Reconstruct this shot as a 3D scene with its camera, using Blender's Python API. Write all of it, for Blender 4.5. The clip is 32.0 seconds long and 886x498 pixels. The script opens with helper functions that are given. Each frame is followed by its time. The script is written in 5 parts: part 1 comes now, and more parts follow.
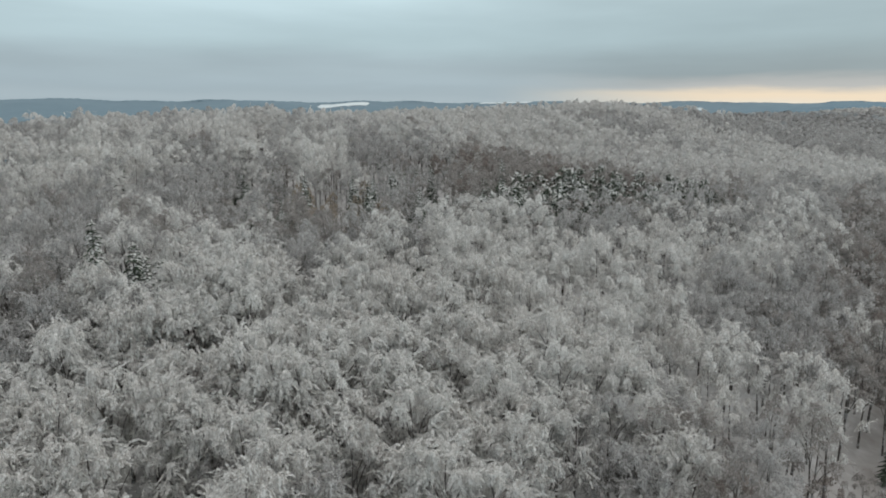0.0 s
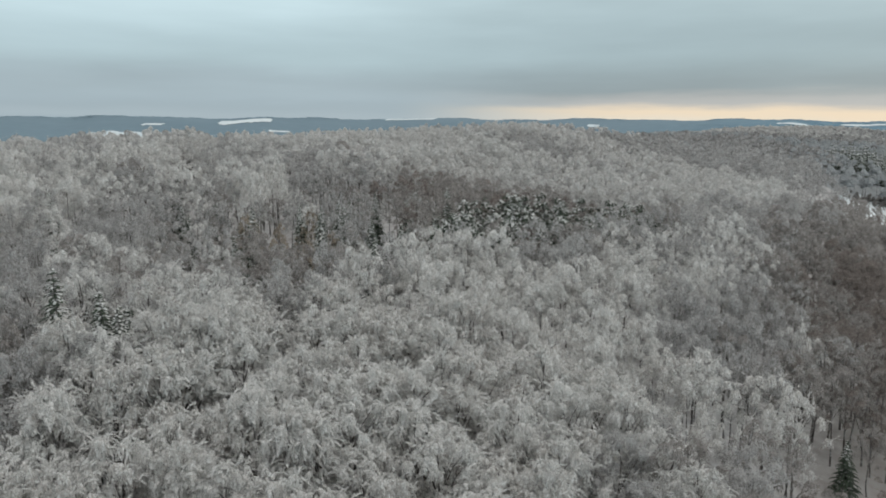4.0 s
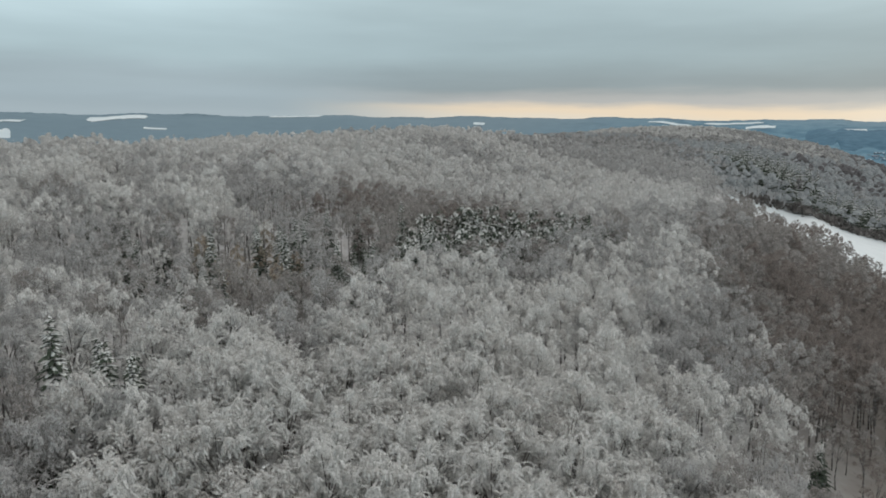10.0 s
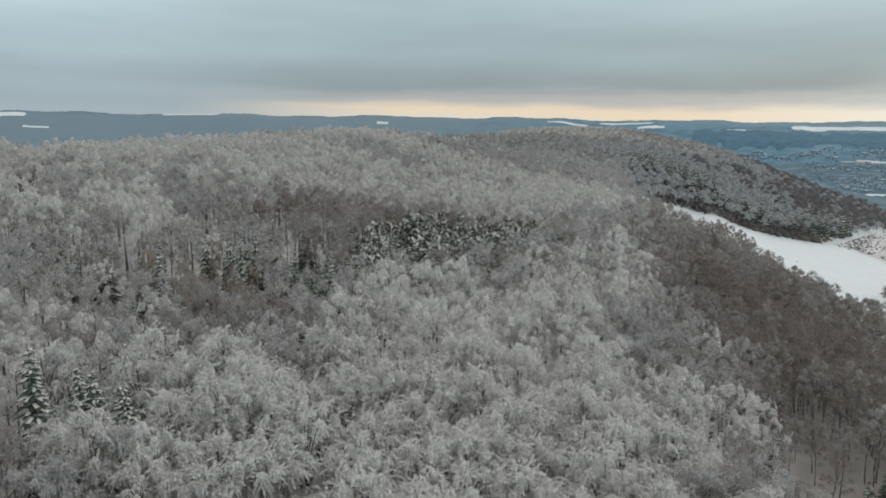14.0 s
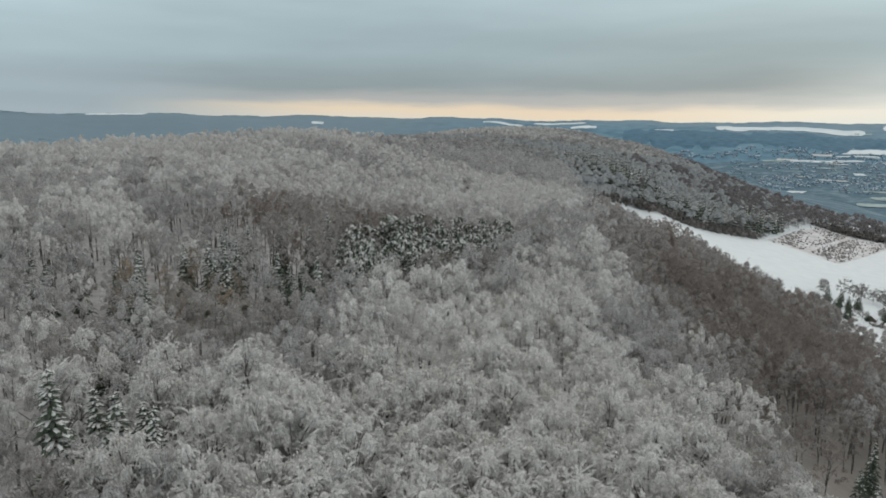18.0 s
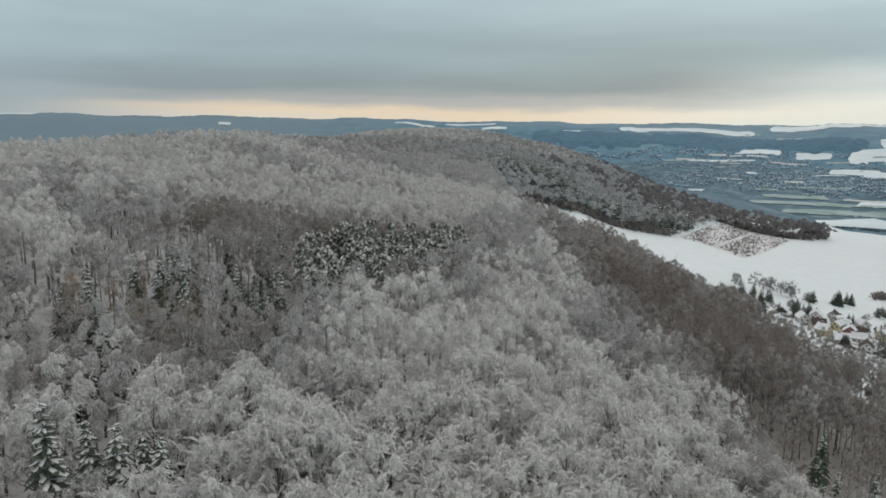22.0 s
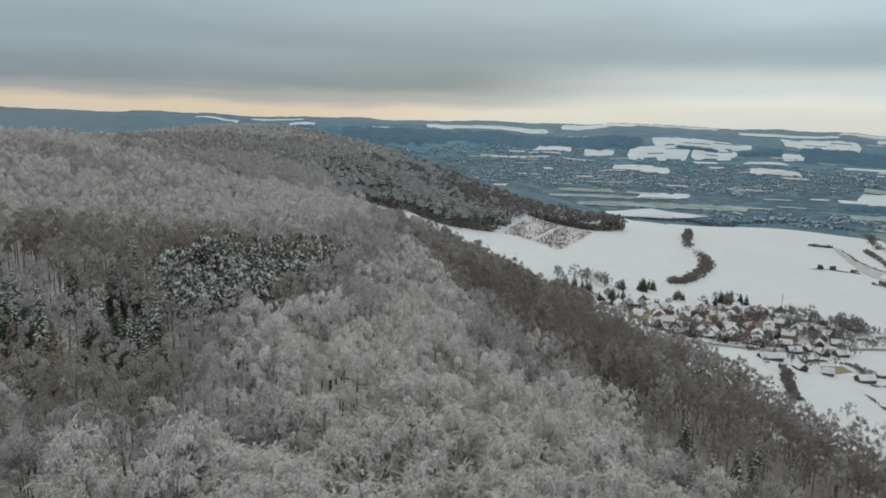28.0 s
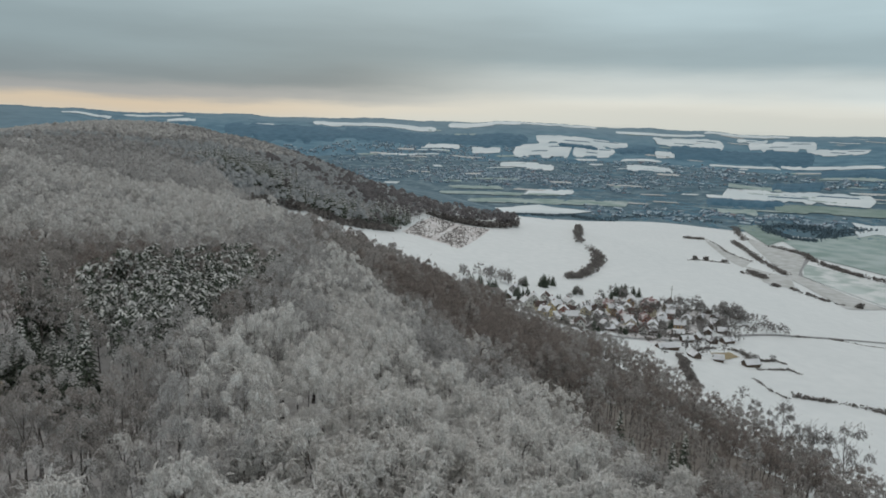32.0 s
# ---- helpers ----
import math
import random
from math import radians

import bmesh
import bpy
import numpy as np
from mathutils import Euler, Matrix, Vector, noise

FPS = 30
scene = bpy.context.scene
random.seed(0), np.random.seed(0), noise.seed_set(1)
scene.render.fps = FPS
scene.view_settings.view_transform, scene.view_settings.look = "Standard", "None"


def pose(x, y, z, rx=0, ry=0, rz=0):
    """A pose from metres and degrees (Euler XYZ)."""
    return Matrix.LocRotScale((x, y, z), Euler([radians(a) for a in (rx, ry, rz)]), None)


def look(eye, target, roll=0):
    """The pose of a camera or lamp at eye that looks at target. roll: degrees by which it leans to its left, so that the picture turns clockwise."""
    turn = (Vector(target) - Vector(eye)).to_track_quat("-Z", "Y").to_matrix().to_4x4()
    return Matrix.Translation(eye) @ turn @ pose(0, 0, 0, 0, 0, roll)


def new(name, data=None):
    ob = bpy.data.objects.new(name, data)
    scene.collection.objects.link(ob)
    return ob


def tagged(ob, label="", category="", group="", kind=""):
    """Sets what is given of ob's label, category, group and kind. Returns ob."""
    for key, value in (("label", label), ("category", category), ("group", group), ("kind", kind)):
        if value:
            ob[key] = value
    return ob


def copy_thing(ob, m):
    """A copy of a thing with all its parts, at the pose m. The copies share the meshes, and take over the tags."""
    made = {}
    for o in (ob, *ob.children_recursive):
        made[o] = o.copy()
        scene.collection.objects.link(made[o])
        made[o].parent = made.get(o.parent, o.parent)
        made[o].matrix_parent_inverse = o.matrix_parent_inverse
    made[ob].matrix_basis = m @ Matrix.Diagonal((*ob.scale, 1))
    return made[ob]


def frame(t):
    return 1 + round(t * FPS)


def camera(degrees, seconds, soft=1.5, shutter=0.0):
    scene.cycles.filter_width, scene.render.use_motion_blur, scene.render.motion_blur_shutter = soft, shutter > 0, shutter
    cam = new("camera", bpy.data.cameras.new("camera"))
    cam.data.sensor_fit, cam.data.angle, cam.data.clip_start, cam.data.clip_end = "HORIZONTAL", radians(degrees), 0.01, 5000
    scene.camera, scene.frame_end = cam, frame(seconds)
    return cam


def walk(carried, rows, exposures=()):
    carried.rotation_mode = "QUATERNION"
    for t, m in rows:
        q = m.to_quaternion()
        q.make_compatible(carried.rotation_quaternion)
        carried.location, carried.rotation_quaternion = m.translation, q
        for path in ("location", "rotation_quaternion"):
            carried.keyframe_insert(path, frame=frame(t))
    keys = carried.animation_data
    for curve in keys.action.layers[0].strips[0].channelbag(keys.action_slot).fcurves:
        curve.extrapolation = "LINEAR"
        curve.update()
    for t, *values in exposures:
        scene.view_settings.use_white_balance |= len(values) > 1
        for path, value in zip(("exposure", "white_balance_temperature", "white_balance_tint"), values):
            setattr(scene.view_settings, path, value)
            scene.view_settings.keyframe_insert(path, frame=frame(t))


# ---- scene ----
# ---- camera: seconds, place, bearing, dip, lean ----
cam = camera(64.18, 32.0, soft=1.75)
PATH = [
    (0, 0.00, -0.00, 55.00, -18.18, 10.82, -0.48),
    (1, -3.30, -0.70, 56.01, -16.31, 10.85, -0.48),
    (2, -6.59, -1.50, 57.15, -14.75, 10.54, -0.42),
    (3, -9.85, -1.99, 58.17, -12.72, 9.85, -0.42),
    (3.5, -11.22, -2.31, 58.60, -11.52, 9.68, -0.45),
    (5.5, -18.41, -2.97, 60.46, -8.36, 9.74, -0.40),
    (6, -20.17, -3.07, 60.97, -7.74, 9.79, -0.41),
    (7, -23.86, -3.14, 61.99, -5.99, 9.87, -0.44),
    (8, -27.58, -3.20, 62.85, -4.41, 9.90, -0.46),
    (9, -31.06, -2.95, 63.52, -3.04, 9.87, -0.47),
    (10, -35.26, -2.48, 64.40, -1.19, 9.96, -0.31),
    (11, -39.23, -2.23, 65.21, 0.75, 10.04, -0.23),
    (12, -43.01, -1.61, 65.73, 2.91, 10.05, -0.19),
    (13, -46.68, -0.88, 66.16, 5.15, 10.06, -0.15),
    (14, -50.31, -0.05, 66.52, 6.75, 10.07, -0.09),
    (14.5, -52.03, 0.43, 66.59, 6.97, 10.09, -0.07),
    (16.5, -58.69, 2.33, 66.90, 9.85, 10.08, -0.11),
    (17, -60.34, 2.84, 66.93, 10.54, 10.07, -0.11),
    (18, -63.61, 3.93, 67.16, 12.03, 10.09, -0.05),
    (19, -66.81, 5.13, 67.24, 13.77, 10.06, -0.06),
    (20, -69.77, 6.55, 67.40, 14.72, 10.07, -0.03),
    (21, -72.80, 7.99, 67.71, 16.34, 10.05, -0.03),
    (22, -75.87, 9.37, 68.31, 19.22, 10.04, 0.03),
    (23, -78.63, 10.97, 68.91, 21.01, 10.05, 0.13),
    (24, -81.63, 12.73, 69.82, 23.41, 10.08, 0.29),
    (25, -84.52, 14.74, 70.19, 26.67, 10.09, 0.46),
    (25.5, -85.77, 15.85, 70.38, 28.49, 10.12, 0.51),
    (27.5, -90.48, 20.45, 71.74, 33.71, 10.28, 0.71),
    (28, -91.68, 21.58, 71.98, 34.79, 10.31, 0.76),
    (29, -94.18, 24.47, 72.64, 36.95, 10.36, 0.86),
    (30, -96.69, 27.22, 73.17, 39.16, 10.37, 0.96),
    (31, -98.99, 29.42, 73.88, 41.60, 10.39, 1.05),
    (32, -101.36, 31.23, 74.53, 43.94, 10.40, 1.12),
]


def eye_pose(x, y, z, bearing, dip, lean):
    b, d = radians(bearing), radians(dip)
    eye = Vector((x, y, z))
    return look(eye, eye + Vector((math.sin(b) * math.cos(d), math.cos(b) * math.cos(d), -math.sin(d))), lean)


walk(cam, [(t, eye_pose(*row)) for t, *row in PATH], [(0, 0.08), (8, 0.0), (19, -0.08), (25, -0.18), (32, -0.36)])

# ---- sky and light: closed cloud cover with a warm gap over the far rim ----
def build_world():
    world = bpy.data.worlds.new("sky")
    scene.world = world
    world.use_nodes = True
    nt = world.node_tree
    nt.nodes.clear()
    n, link = nt.nodes.new, nt.links.new
    out, bg = n("ShaderNodeOutputWorld"), n("ShaderNodeBackground")
    tc, sep = n("ShaderNodeTexCoord"), n("ShaderNodeSeparateXYZ")
    turn = n("ShaderNodeMapping")
    turn.vector_type = "VECTOR"
    turn.inputs["Rotation"].default_value = (radians(0.25), radians(-1.0), 0)
    link(tc.outputs["Generated"], turn.inputs["Vector"])
    link(turn.outputs[0], sep.inputs[0])
    # streaky cloud noise, long along the horizon
    stretch = n("ShaderNodeMapping")
    stretch.inputs["Scale"].default_value = (2.2, 2.2, 15)
    link(turn.outputs[0], stretch.inputs["Vector"])
    cloud = n("ShaderNodeTexNoise")
    cloud.inputs["Scale"].default_value, cloud.inputs["Detail"].default_value = 1.6, 7
    cloud.inputs["Roughness"].default_value = 0.55
    link(stretch.outputs[0], cloud.inputs["Vector"])
    wob = n("ShaderNodeMath")
    wob.operation = "MULTIPLY_ADD"
    wob.inputs[1].default_value, wob.inputs[2].default_value = 0.040, -0.020
    link(cloud.outputs["Fac"], wob.inputs[0])
    up = n("ShaderNodeMath")
    link(sep.outputs["Z"], up.inputs[0])
    link(wob.outputs[0], up.inputs[1])

    def ramp_of(stops):
        ramp = n("ShaderNodeValToRGB")
        ramp.color_ramp.interpolation = "EASE"
        els = ramp.color_ramp.elements
        els[0].position, els[0].color = stops[0][0], (*stops[0][1], 1)
        els[1].position, els[1].color = stops[-1][0], (*stops[-1][1], 1)
        for p, c in stops[1:-1]:
            els.new(p).color = (*c, 1)
        link(up.outputs[0], ramp.inputs["Fac"])
        return ramp

    above = [(0.10, (0.41, 0.525, 0.565)), (0.18, (0.525, 0.665, 0.708)), (0.45, (0.67, 0.715, 0.725)), (1.0, (0.79, 0.785, 0.775))]
    glow = ramp_of([(0.0, (0.55, 0.63, 0.64)), (0.010, (0.84, 0.87, 0.81)), (0.029, (0.93, 0.885, 0.76)), (0.043, (0.53, 0.58, 0.59)), (0.060, (0.34, 0.42, 0.455))] + above)
    peach = ramp_of([(0.0, (0.60, 0.60, 0.57)), (0.010, (0.84, 0.78, 0.67)), (0.027, (0.90, 0.76, 0.58)), (0.040, (0.52, 0.54, 0.54)), (0.060, (0.34, 0.42, 0.455))] + above)
    pale = ramp_of([(0.0, (0.55, 0.64, 0.65)), (0.010, (0.86, 0.90, 0.84)), (0.036, (0.90, 0.92, 0.85)), (0.062, (0.68, 0.75, 0.745))] + above)
    grey = ramp_of([(0.0, (0.34, 0.44, 0.50)), (0.015, (0.42, 0.51, 0.56)), (0.035, (0.38, 0.47, 0.52)), (0.056, (0.34, 0.42, 0.46))] + above)

    def facing(bearing, lo, hi, a, b):
        dot, mr = n("ShaderNodeVectorMath"), n("ShaderNodeMapRange")
        dot.operation = "DOT_PRODUCT"
        dot.inputs[1].default_value = (math.sin(radians(bearing)), math.cos(radians(bearing)), 0)
        link(tc.outputs["Generated"], dot.inputs[0])
        mr.interpolation_type = "SMOOTHSTEP"
        mr.inputs["From Min"].default_value, mr.inputs["From Max"].default_value = lo, hi
        mr.inputs["To Min"].default_value, mr.inputs["To Max"].default_value = a, b
        link(dot.outputs["Value"], mr.inputs["Value"])
        return mr.outputs[0]

    both = n("ShaderNodeMix")
    both.data_type = "RGBA"
    link(facing(50, 0.42, 0.72, 0, 1), both.inputs[0])
    link(grey.outputs[0], both.inputs[6])
    warm = n("ShaderNodeMix")
    warm.data_type = "RGBA"
    link(facing(2, 0.78, 0.96, 0, 1), warm.inputs[0])
    link(glow.outputs[0], warm.inputs[6])
    link(peach.outputs[0], warm.inputs[7])
    clearing = n("ShaderNodeMix")
    clearing.data_type = "RGBA"
    link(facing(70, 0.80, 0.97, 0, 1), clearing.inputs[0])
    link(warm.outputs[2], clearing.inputs[6])
    link(pale.outputs[0], clearing.inputs[7])
    link(clearing.outputs[2], both.inputs[7])
    # broad light and dark of the cloud base; the cover is thicker ahead
    broad = n("ShaderNodeTexNoise")
    broad.inputs["Scale"].default_value, broad.inputs["Detail"].default_value = 1.1, 4
    link(stretch.outputs[0], broad.inputs["Vector"])
    gain = n("ShaderNodeMapRange")
    gain.inputs["To Min"].default_value, gain.inputs["To Max"].default_value = 0.76, 1.24
    link(broad.outputs["Fac"], gain.inputs["Value"])
    thick = n("ShaderNodeMath")
    thick.operation = "MULTIPLY"
    link(gain.outputs[0], thick.inputs[0])
    link(facing(18, 0.75, 1.0, 1.06, 0.80), thick.inputs[1])
    mul = n("ShaderNodeVectorMath")
    mul.operation = "SCALE"
    link(both.outputs[2], mul.inputs[0])
    # the gap keeps its own brightness under the cover
    low, keep = n("ShaderNodeMapRange"), n("ShaderNodeMix")
    low.interpolation_type = "SMOOTHSTEP"
    low.inputs["From Min"].default_value, low.inputs["From Max"].default_value = 0.025, 0.055
    link(up.outputs[0], low.inputs["Value"])
    link(low.outputs[0], keep.inputs[0])
    keep.inputs[2].default_value = 0.88
    link(thick.outputs[0], keep.inputs[3])
    link(keep.outputs[0], mul.inputs["Scale"])
    sky = n("ShaderNodeTexSky")
    sky.sky_type, sky.sun_disc = "NISHITA", False
    sky.sun_elevation, sky.sun_rotation = radians(24), radians(40)
    dim = n("ShaderNodeVectorMath")
    dim.operation = "SCALE"
    dim.inputs["Scale"].default_value = 0.003
    link(sky.outputs[0], dim.inputs[0])
    add = n("ShaderNodeVectorMath")
    link(mul.outputs[0], add.inputs[0])
    link(dim.outputs[0], add.inputs[1])
    link(add.outputs[0], bg.inputs["Color"])
    bg.inputs["Strength"].default_value = 1.0
    link(bg.outputs[0], out.inputs["Surface"])


build_world()
sun = new("sun", bpy.data.lights.new("sun", "SUN"))
sun.data.energy, sun.data.angle, sun.data.color = 0.6, radians(25), (1.0, 0.96, 0.91)
sun.matrix_world = look((300 * math.sin(radians(40)), 300 * math.cos(radians(40)), 150), (0, 0, 0))

# ---- materials ----
def material(name, rough=0.9, bump=0.0, bump_scale=3.0):
    m = bpy.data.materials.new(name)
    m.use_nodes = True
    nt = m.node_tree
    b = nt.nodes["Principled BSDF"]
    b.inputs["Roughness"].default_value = rough
    b.inputs["Specular IOR Level"].default_value = 0.2
    if bump:
        tc, no, bp = nt.nodes.new("ShaderNodeTexCoord"), nt.nodes.new("ShaderNodeTexNoise"), nt.nodes.new("ShaderNodeBump")
        no.inputs["Scale"].default_value, no.inputs["Detail"].default_value = bump_scale, 5
        bp.inputs["Strength"].default_value = bump
        nt.links.new(tc.outputs["Object"], no.inputs["Vector"])
        nt.links.new(no.outputs["Fac"], bp.inputs["Height"])
        nt.links.new(bp.outputs[0], b.inputs["Normal"])
    return m, nt, b


def blotched(name, colours, scales=(0.4, 4.0), rough=0.9, bump=0.2, random_by=None, spread=0.25, sharp=(0.35, 0.65), bump_scale=3.0):
    """Two or three colours mingled by noise at two sizes, with a tone that changes from piece to piece."""
    m, nt, b = material(name, rough, bump, bump_scale)
    n, link = nt.nodes.new, nt.links.new
    tc = n("ShaderNodeNewGeometry")
    last = None
    for i, c in enumerate(colours):
        if last is None:
            rgb = n("ShaderNodeRGB")
            rgb.outputs[0].default_value = (*c, 1)
            last = rgb.outputs[0]
            continue
        no, mr, mx = n("ShaderNodeTexNoise"), n("ShaderNodeMapRange"), n("ShaderNodeMix")
        no.inputs["Scale"].default_value, no.inputs["Detail"].default_value = scales[(i - 1) % len(scales)], 5
        link(tc.outputs["Position"], no.inputs["Vector"])
        mr.inputs["From Min"].default_value, mr.inputs["From Max"].default_value = sharp
        link(no.outputs["Fac"], mr.inputs["Value"])
        mx.data_type = "RGBA"
        link(mr.outputs[0], mx.inputs[0])
        link(last, mx.inputs[6])
        mx.inputs[7].default_value = (*c, 1)
        last = mx.outputs[2]
    if random_by:
        if random_by == "object":
            src = n("ShaderNodeObjectInfo").outputs["Random"]
        else:
            src = tc.outputs["Random Per Island"]
        mr = n("ShaderNodeMapRange")
        mr.inputs["To Min"].default_value, mr.inputs["To Max"].default_value = 1 - spread, 1 + spread
        link(src, mr.inputs["Value"])
        sc = n("ShaderNodeVectorMath")
        sc.operation = "SCALE"
        link(last, sc.inputs[0])
        link(mr.outputs[0], sc.inputs["Scale"])
        last = sc.outputs[0]
    link(last, b.inputs["Base Color"])
    return m


def twigs(name, light, wood, tone, lace, fine=6.0, spread=0.1, mixed=(0.43, 0.57), hang=0.3):
    """Hanging strands of twigs, rimed and bare ones side by side, with gaps between them."""
    m, nt, b = material(name, 0.9)
    n, link = nt.nodes.new, nt.links.new
    geo, mp = n("ShaderNodeNewGeometry"), n("ShaderNodeMapping")
    mp.inputs["Scale"].default_value = (1, 1, hang)
    link(geo.outputs["Position"], mp.inputs["Vector"])

    def noise_of(vector, scale, detail):
        no = n("ShaderNodeTexNoise")
        no.inputs["Scale"].default_value, no.inputs["Detail"].default_value, no.inputs["Roughness"].default_value = scale, detail, 0.6
        link(vector, no.inputs["Vector"])
        return no.outputs["Fac"]

    def ranged(src, lo, hi, a=0.0, z=1.0):
        mr = n("ShaderNodeMapRange")
        for k, val in zip(("From Min", "From Max", "To Min", "To Max"), (lo, hi, a, z)):
            mr.inputs[k].default_value = val
        link(src, mr.inputs["Value"])
        return mr.outputs[0]

    def mixed_of(fac, one, two):
        mx = n("ShaderNodeMix")
        mx.data_type = "RGBA"
        link(fac, mx.inputs[0])
        for k, c in ((6, one), (7, two)):
            if isinstance(c, tuple):
                mx.inputs[k].default_value = (*c, 1)
            else:
                link(c, mx.inputs[k])
        return mx.outputs[2]

    strand = noise_of(mp.outputs[0], fine, 3)
    broad = noise_of(geo.outputs["Position"], 0.09, 3)
    col = mixed_of(ranged(noise_of(mp.outputs[0], fine * 0.55, 2), *mixed), wood, light)
    col = mixed_of(ranged(broad, 0.38, 0.66), col, mixed_of(ranged(noise_of(mp.outputs[0], fine * 0.4, 2), 0.35, 0.65), tone, light))
    sc = n("ShaderNodeVectorMath")
    sc.operation = "SCALE"
    link(col, sc.inputs[0])
    link(ranged(geo.outputs["Random Per Island"], 0, 1, 1 - spread, 1 + spread), sc.inputs["Scale"])
    link(sc.outputs[0], b.inputs["Base Color"])
    bp = n("ShaderNodeBump")
    bp.inputs["Strength"].default_value, bp.inputs["Distance"].default_value = 0.8, 1.2 / fine
    link(strand, bp.inputs["Height"])
    link(bp.outputs[0], b.inputs["Normal"])
    hem, cut = n("ShaderNodeAttribute"), n("ShaderNodeMath")
    hem.attribute_name = "hem"
    cut.operation = "MULTIPLY_ADD"
    cut.inputs[1].default_value = -0.13
    link(hem.outputs["Fac"], cut.inputs[0])
    link(strand, cut.inputs[2])
    # thin twigs let light through
    thin, clear, body, shown = n("ShaderNodeBsdfTranslucent"), n("ShaderNodeBsdfTransparent"), n("ShaderNodeMixShader"), n("ShaderNodeMixShader")
    link(sc.outputs[0], thin.inputs["Color"])
    body.inputs[0].default_value = 0.38
    link(b.outputs[0], body.inputs[1])
    link(thin.outputs[0], body.inputs[2])
    link(ranged(cut.outputs[0], lace - 0.03, lace + 0.03), shown.inputs[0])
    link(clear.outputs[0], shown.inputs[1])
    link(body.outputs[0], shown.inputs[2])
    link(shown.outputs[0], nt.nodes["Material Output"].inputs["Surface"])
    return m


FROST_C = ((0.83, 0.827, 0.807), (0.50, 0.472, 0.446), (0.67, 0.658, 0.636))
HALF_C = ((0.60, 0.598, 0.59), (0.305, 0.289, 0.276), (0.44, 0.427, 0.415))
BARE_C = ((0.36, 0.32, 0.296), (0.16, 0.134, 0.12), (0.245, 0.21, 0.19))
M_FROST, M_HALF, M_BARE = (twigs(w + " twigs", *c, l) for w, c, l in (("frosted", FROST_C, 0.405), ("half frosted", HALF_C, 0.425), ("bare brown", BARE_C, 0.44)))
DIM_C = ((0.45, 0.428, 0.411), (0.235, 0.213, 0.198), (0.32, 0.296, 0.279))
# Greyer, bluer, flatter copy of DIM_C: haze over the far spur, painted in.
SPUR_HAZE_C = ((0.455, 0.475, 0.482), (0.34, 0.357, 0.364), (0.39, 0.408, 0.414))
M_DIM, M_DIM_MID, M_DIM_FAR = twigs("grey-brown twigs", *DIM_C, 0.43), twigs("grey-brown treetops", *DIM_C, 0.40, 3.3, hang=0.7), twigs("distant grey treetops in painted haze", *SPUR_HAZE_C, 0.34, 1.1, 0.08, hang=0.7)
FROST_M = tuple(tuple(0.72 * p + 0.28 * q for p, q in zip(a, b)) for a, b in zip(FROST_C, HALF_C))
M_FROST_MID, M_HALF_MID, M_BARE_MID = (twigs(w + " treetops", c[0], tuple(0.9 * p + 0.1 * q for p, q in zip(c[1], c[2])), c[2], l, 3.3, hang=0.7) for w, c, l in (("frosted", FROST_M, 0.405), ("half frosted", HALF_C, 0.41), ("bare brown", BARE_C, 0.41)))
# Far copies at 0.8 brightness; the bare set is bluer to paint haze.
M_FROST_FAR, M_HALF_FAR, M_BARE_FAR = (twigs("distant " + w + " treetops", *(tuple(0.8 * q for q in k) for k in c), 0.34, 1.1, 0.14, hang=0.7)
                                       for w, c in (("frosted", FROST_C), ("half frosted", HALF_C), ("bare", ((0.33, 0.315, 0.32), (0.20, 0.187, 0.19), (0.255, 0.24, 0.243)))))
M_RUST = twigs("rusty larch twigs", (0.45, 0.39, 0.32), (0.25, 0.20, 0.155), (0.35, 0.285, 0.22), 0.43)
M_BARK = blotched("beech bark with snow", [(0.11, 0.096, 0.085), (0.07, 0.06, 0.055), (0.45, 0.45, 0.45)], (0.8, 1.7), random_by=None, bump=0.4, sharp=(0.45, 0.75))
M_NEEDLE = blotched("dark conifer needles", [(0.055, 0.072, 0.05), (0.035, 0.047, 0.034), (0.10, 0.118, 0.09)], (0.4, 2.0), random_by="island", spread=0.3)
M_SNOWLOAD = blotched("snow on branches", [(0.83, 0.83, 0.81), (0.68, 0.68, 0.66)], (1.2,), random_by="island", spread=0.15)
M_FLOOR = blotched("snowy forest floor", [(0.54, 0.523, 0.513), (0.42, 0.395, 0.38), (0.62, 0.61, 0.604)], (0.05, 0.35), bump=0.3)
# Darker, bluer than M_FLOOR: shade and haze of the spur put into colour.
M_SPURFLOOR = blotched("spur floor with thin snow, shade painted in", [(0.35, 0.36, 0.362), (0.29, 0.298, 0.30), (0.43, 0.44, 0.442)], (0.05, 0.2), bump=0.2)
M_SNOW = blotched("snow field", [(0.735, 0.765, 0.772), (0.70, 0.735, 0.743), (0.665, 0.70, 0.71)], (0.012, 0.11), rough=0.75, bump=0.05, sharp=(0.35, 0.75), bump_scale=0.6)
# Blue-grey of the far woods is aerial haze put into the base colour.
M_HAZEWOOD = blotched("distant woods with painted blue haze", [(0.086, 0.19, 0.262), (0.058, 0.142, 0.21), (0.14, 0.255, 0.325)], (0.0035, 0.012), bump=0.0, random_by="island", spread=0.05)
# Leafless twigs tinted blue: the valley's haze is in these colours.
M_FARTREE = twigs("dark valley trees, blue haze painted in", (0.16, 0.225, 0.265), (0.085, 0.135, 0.17), (0.115, 0.17, 0.205), 0.40, 1.0, 0.25)


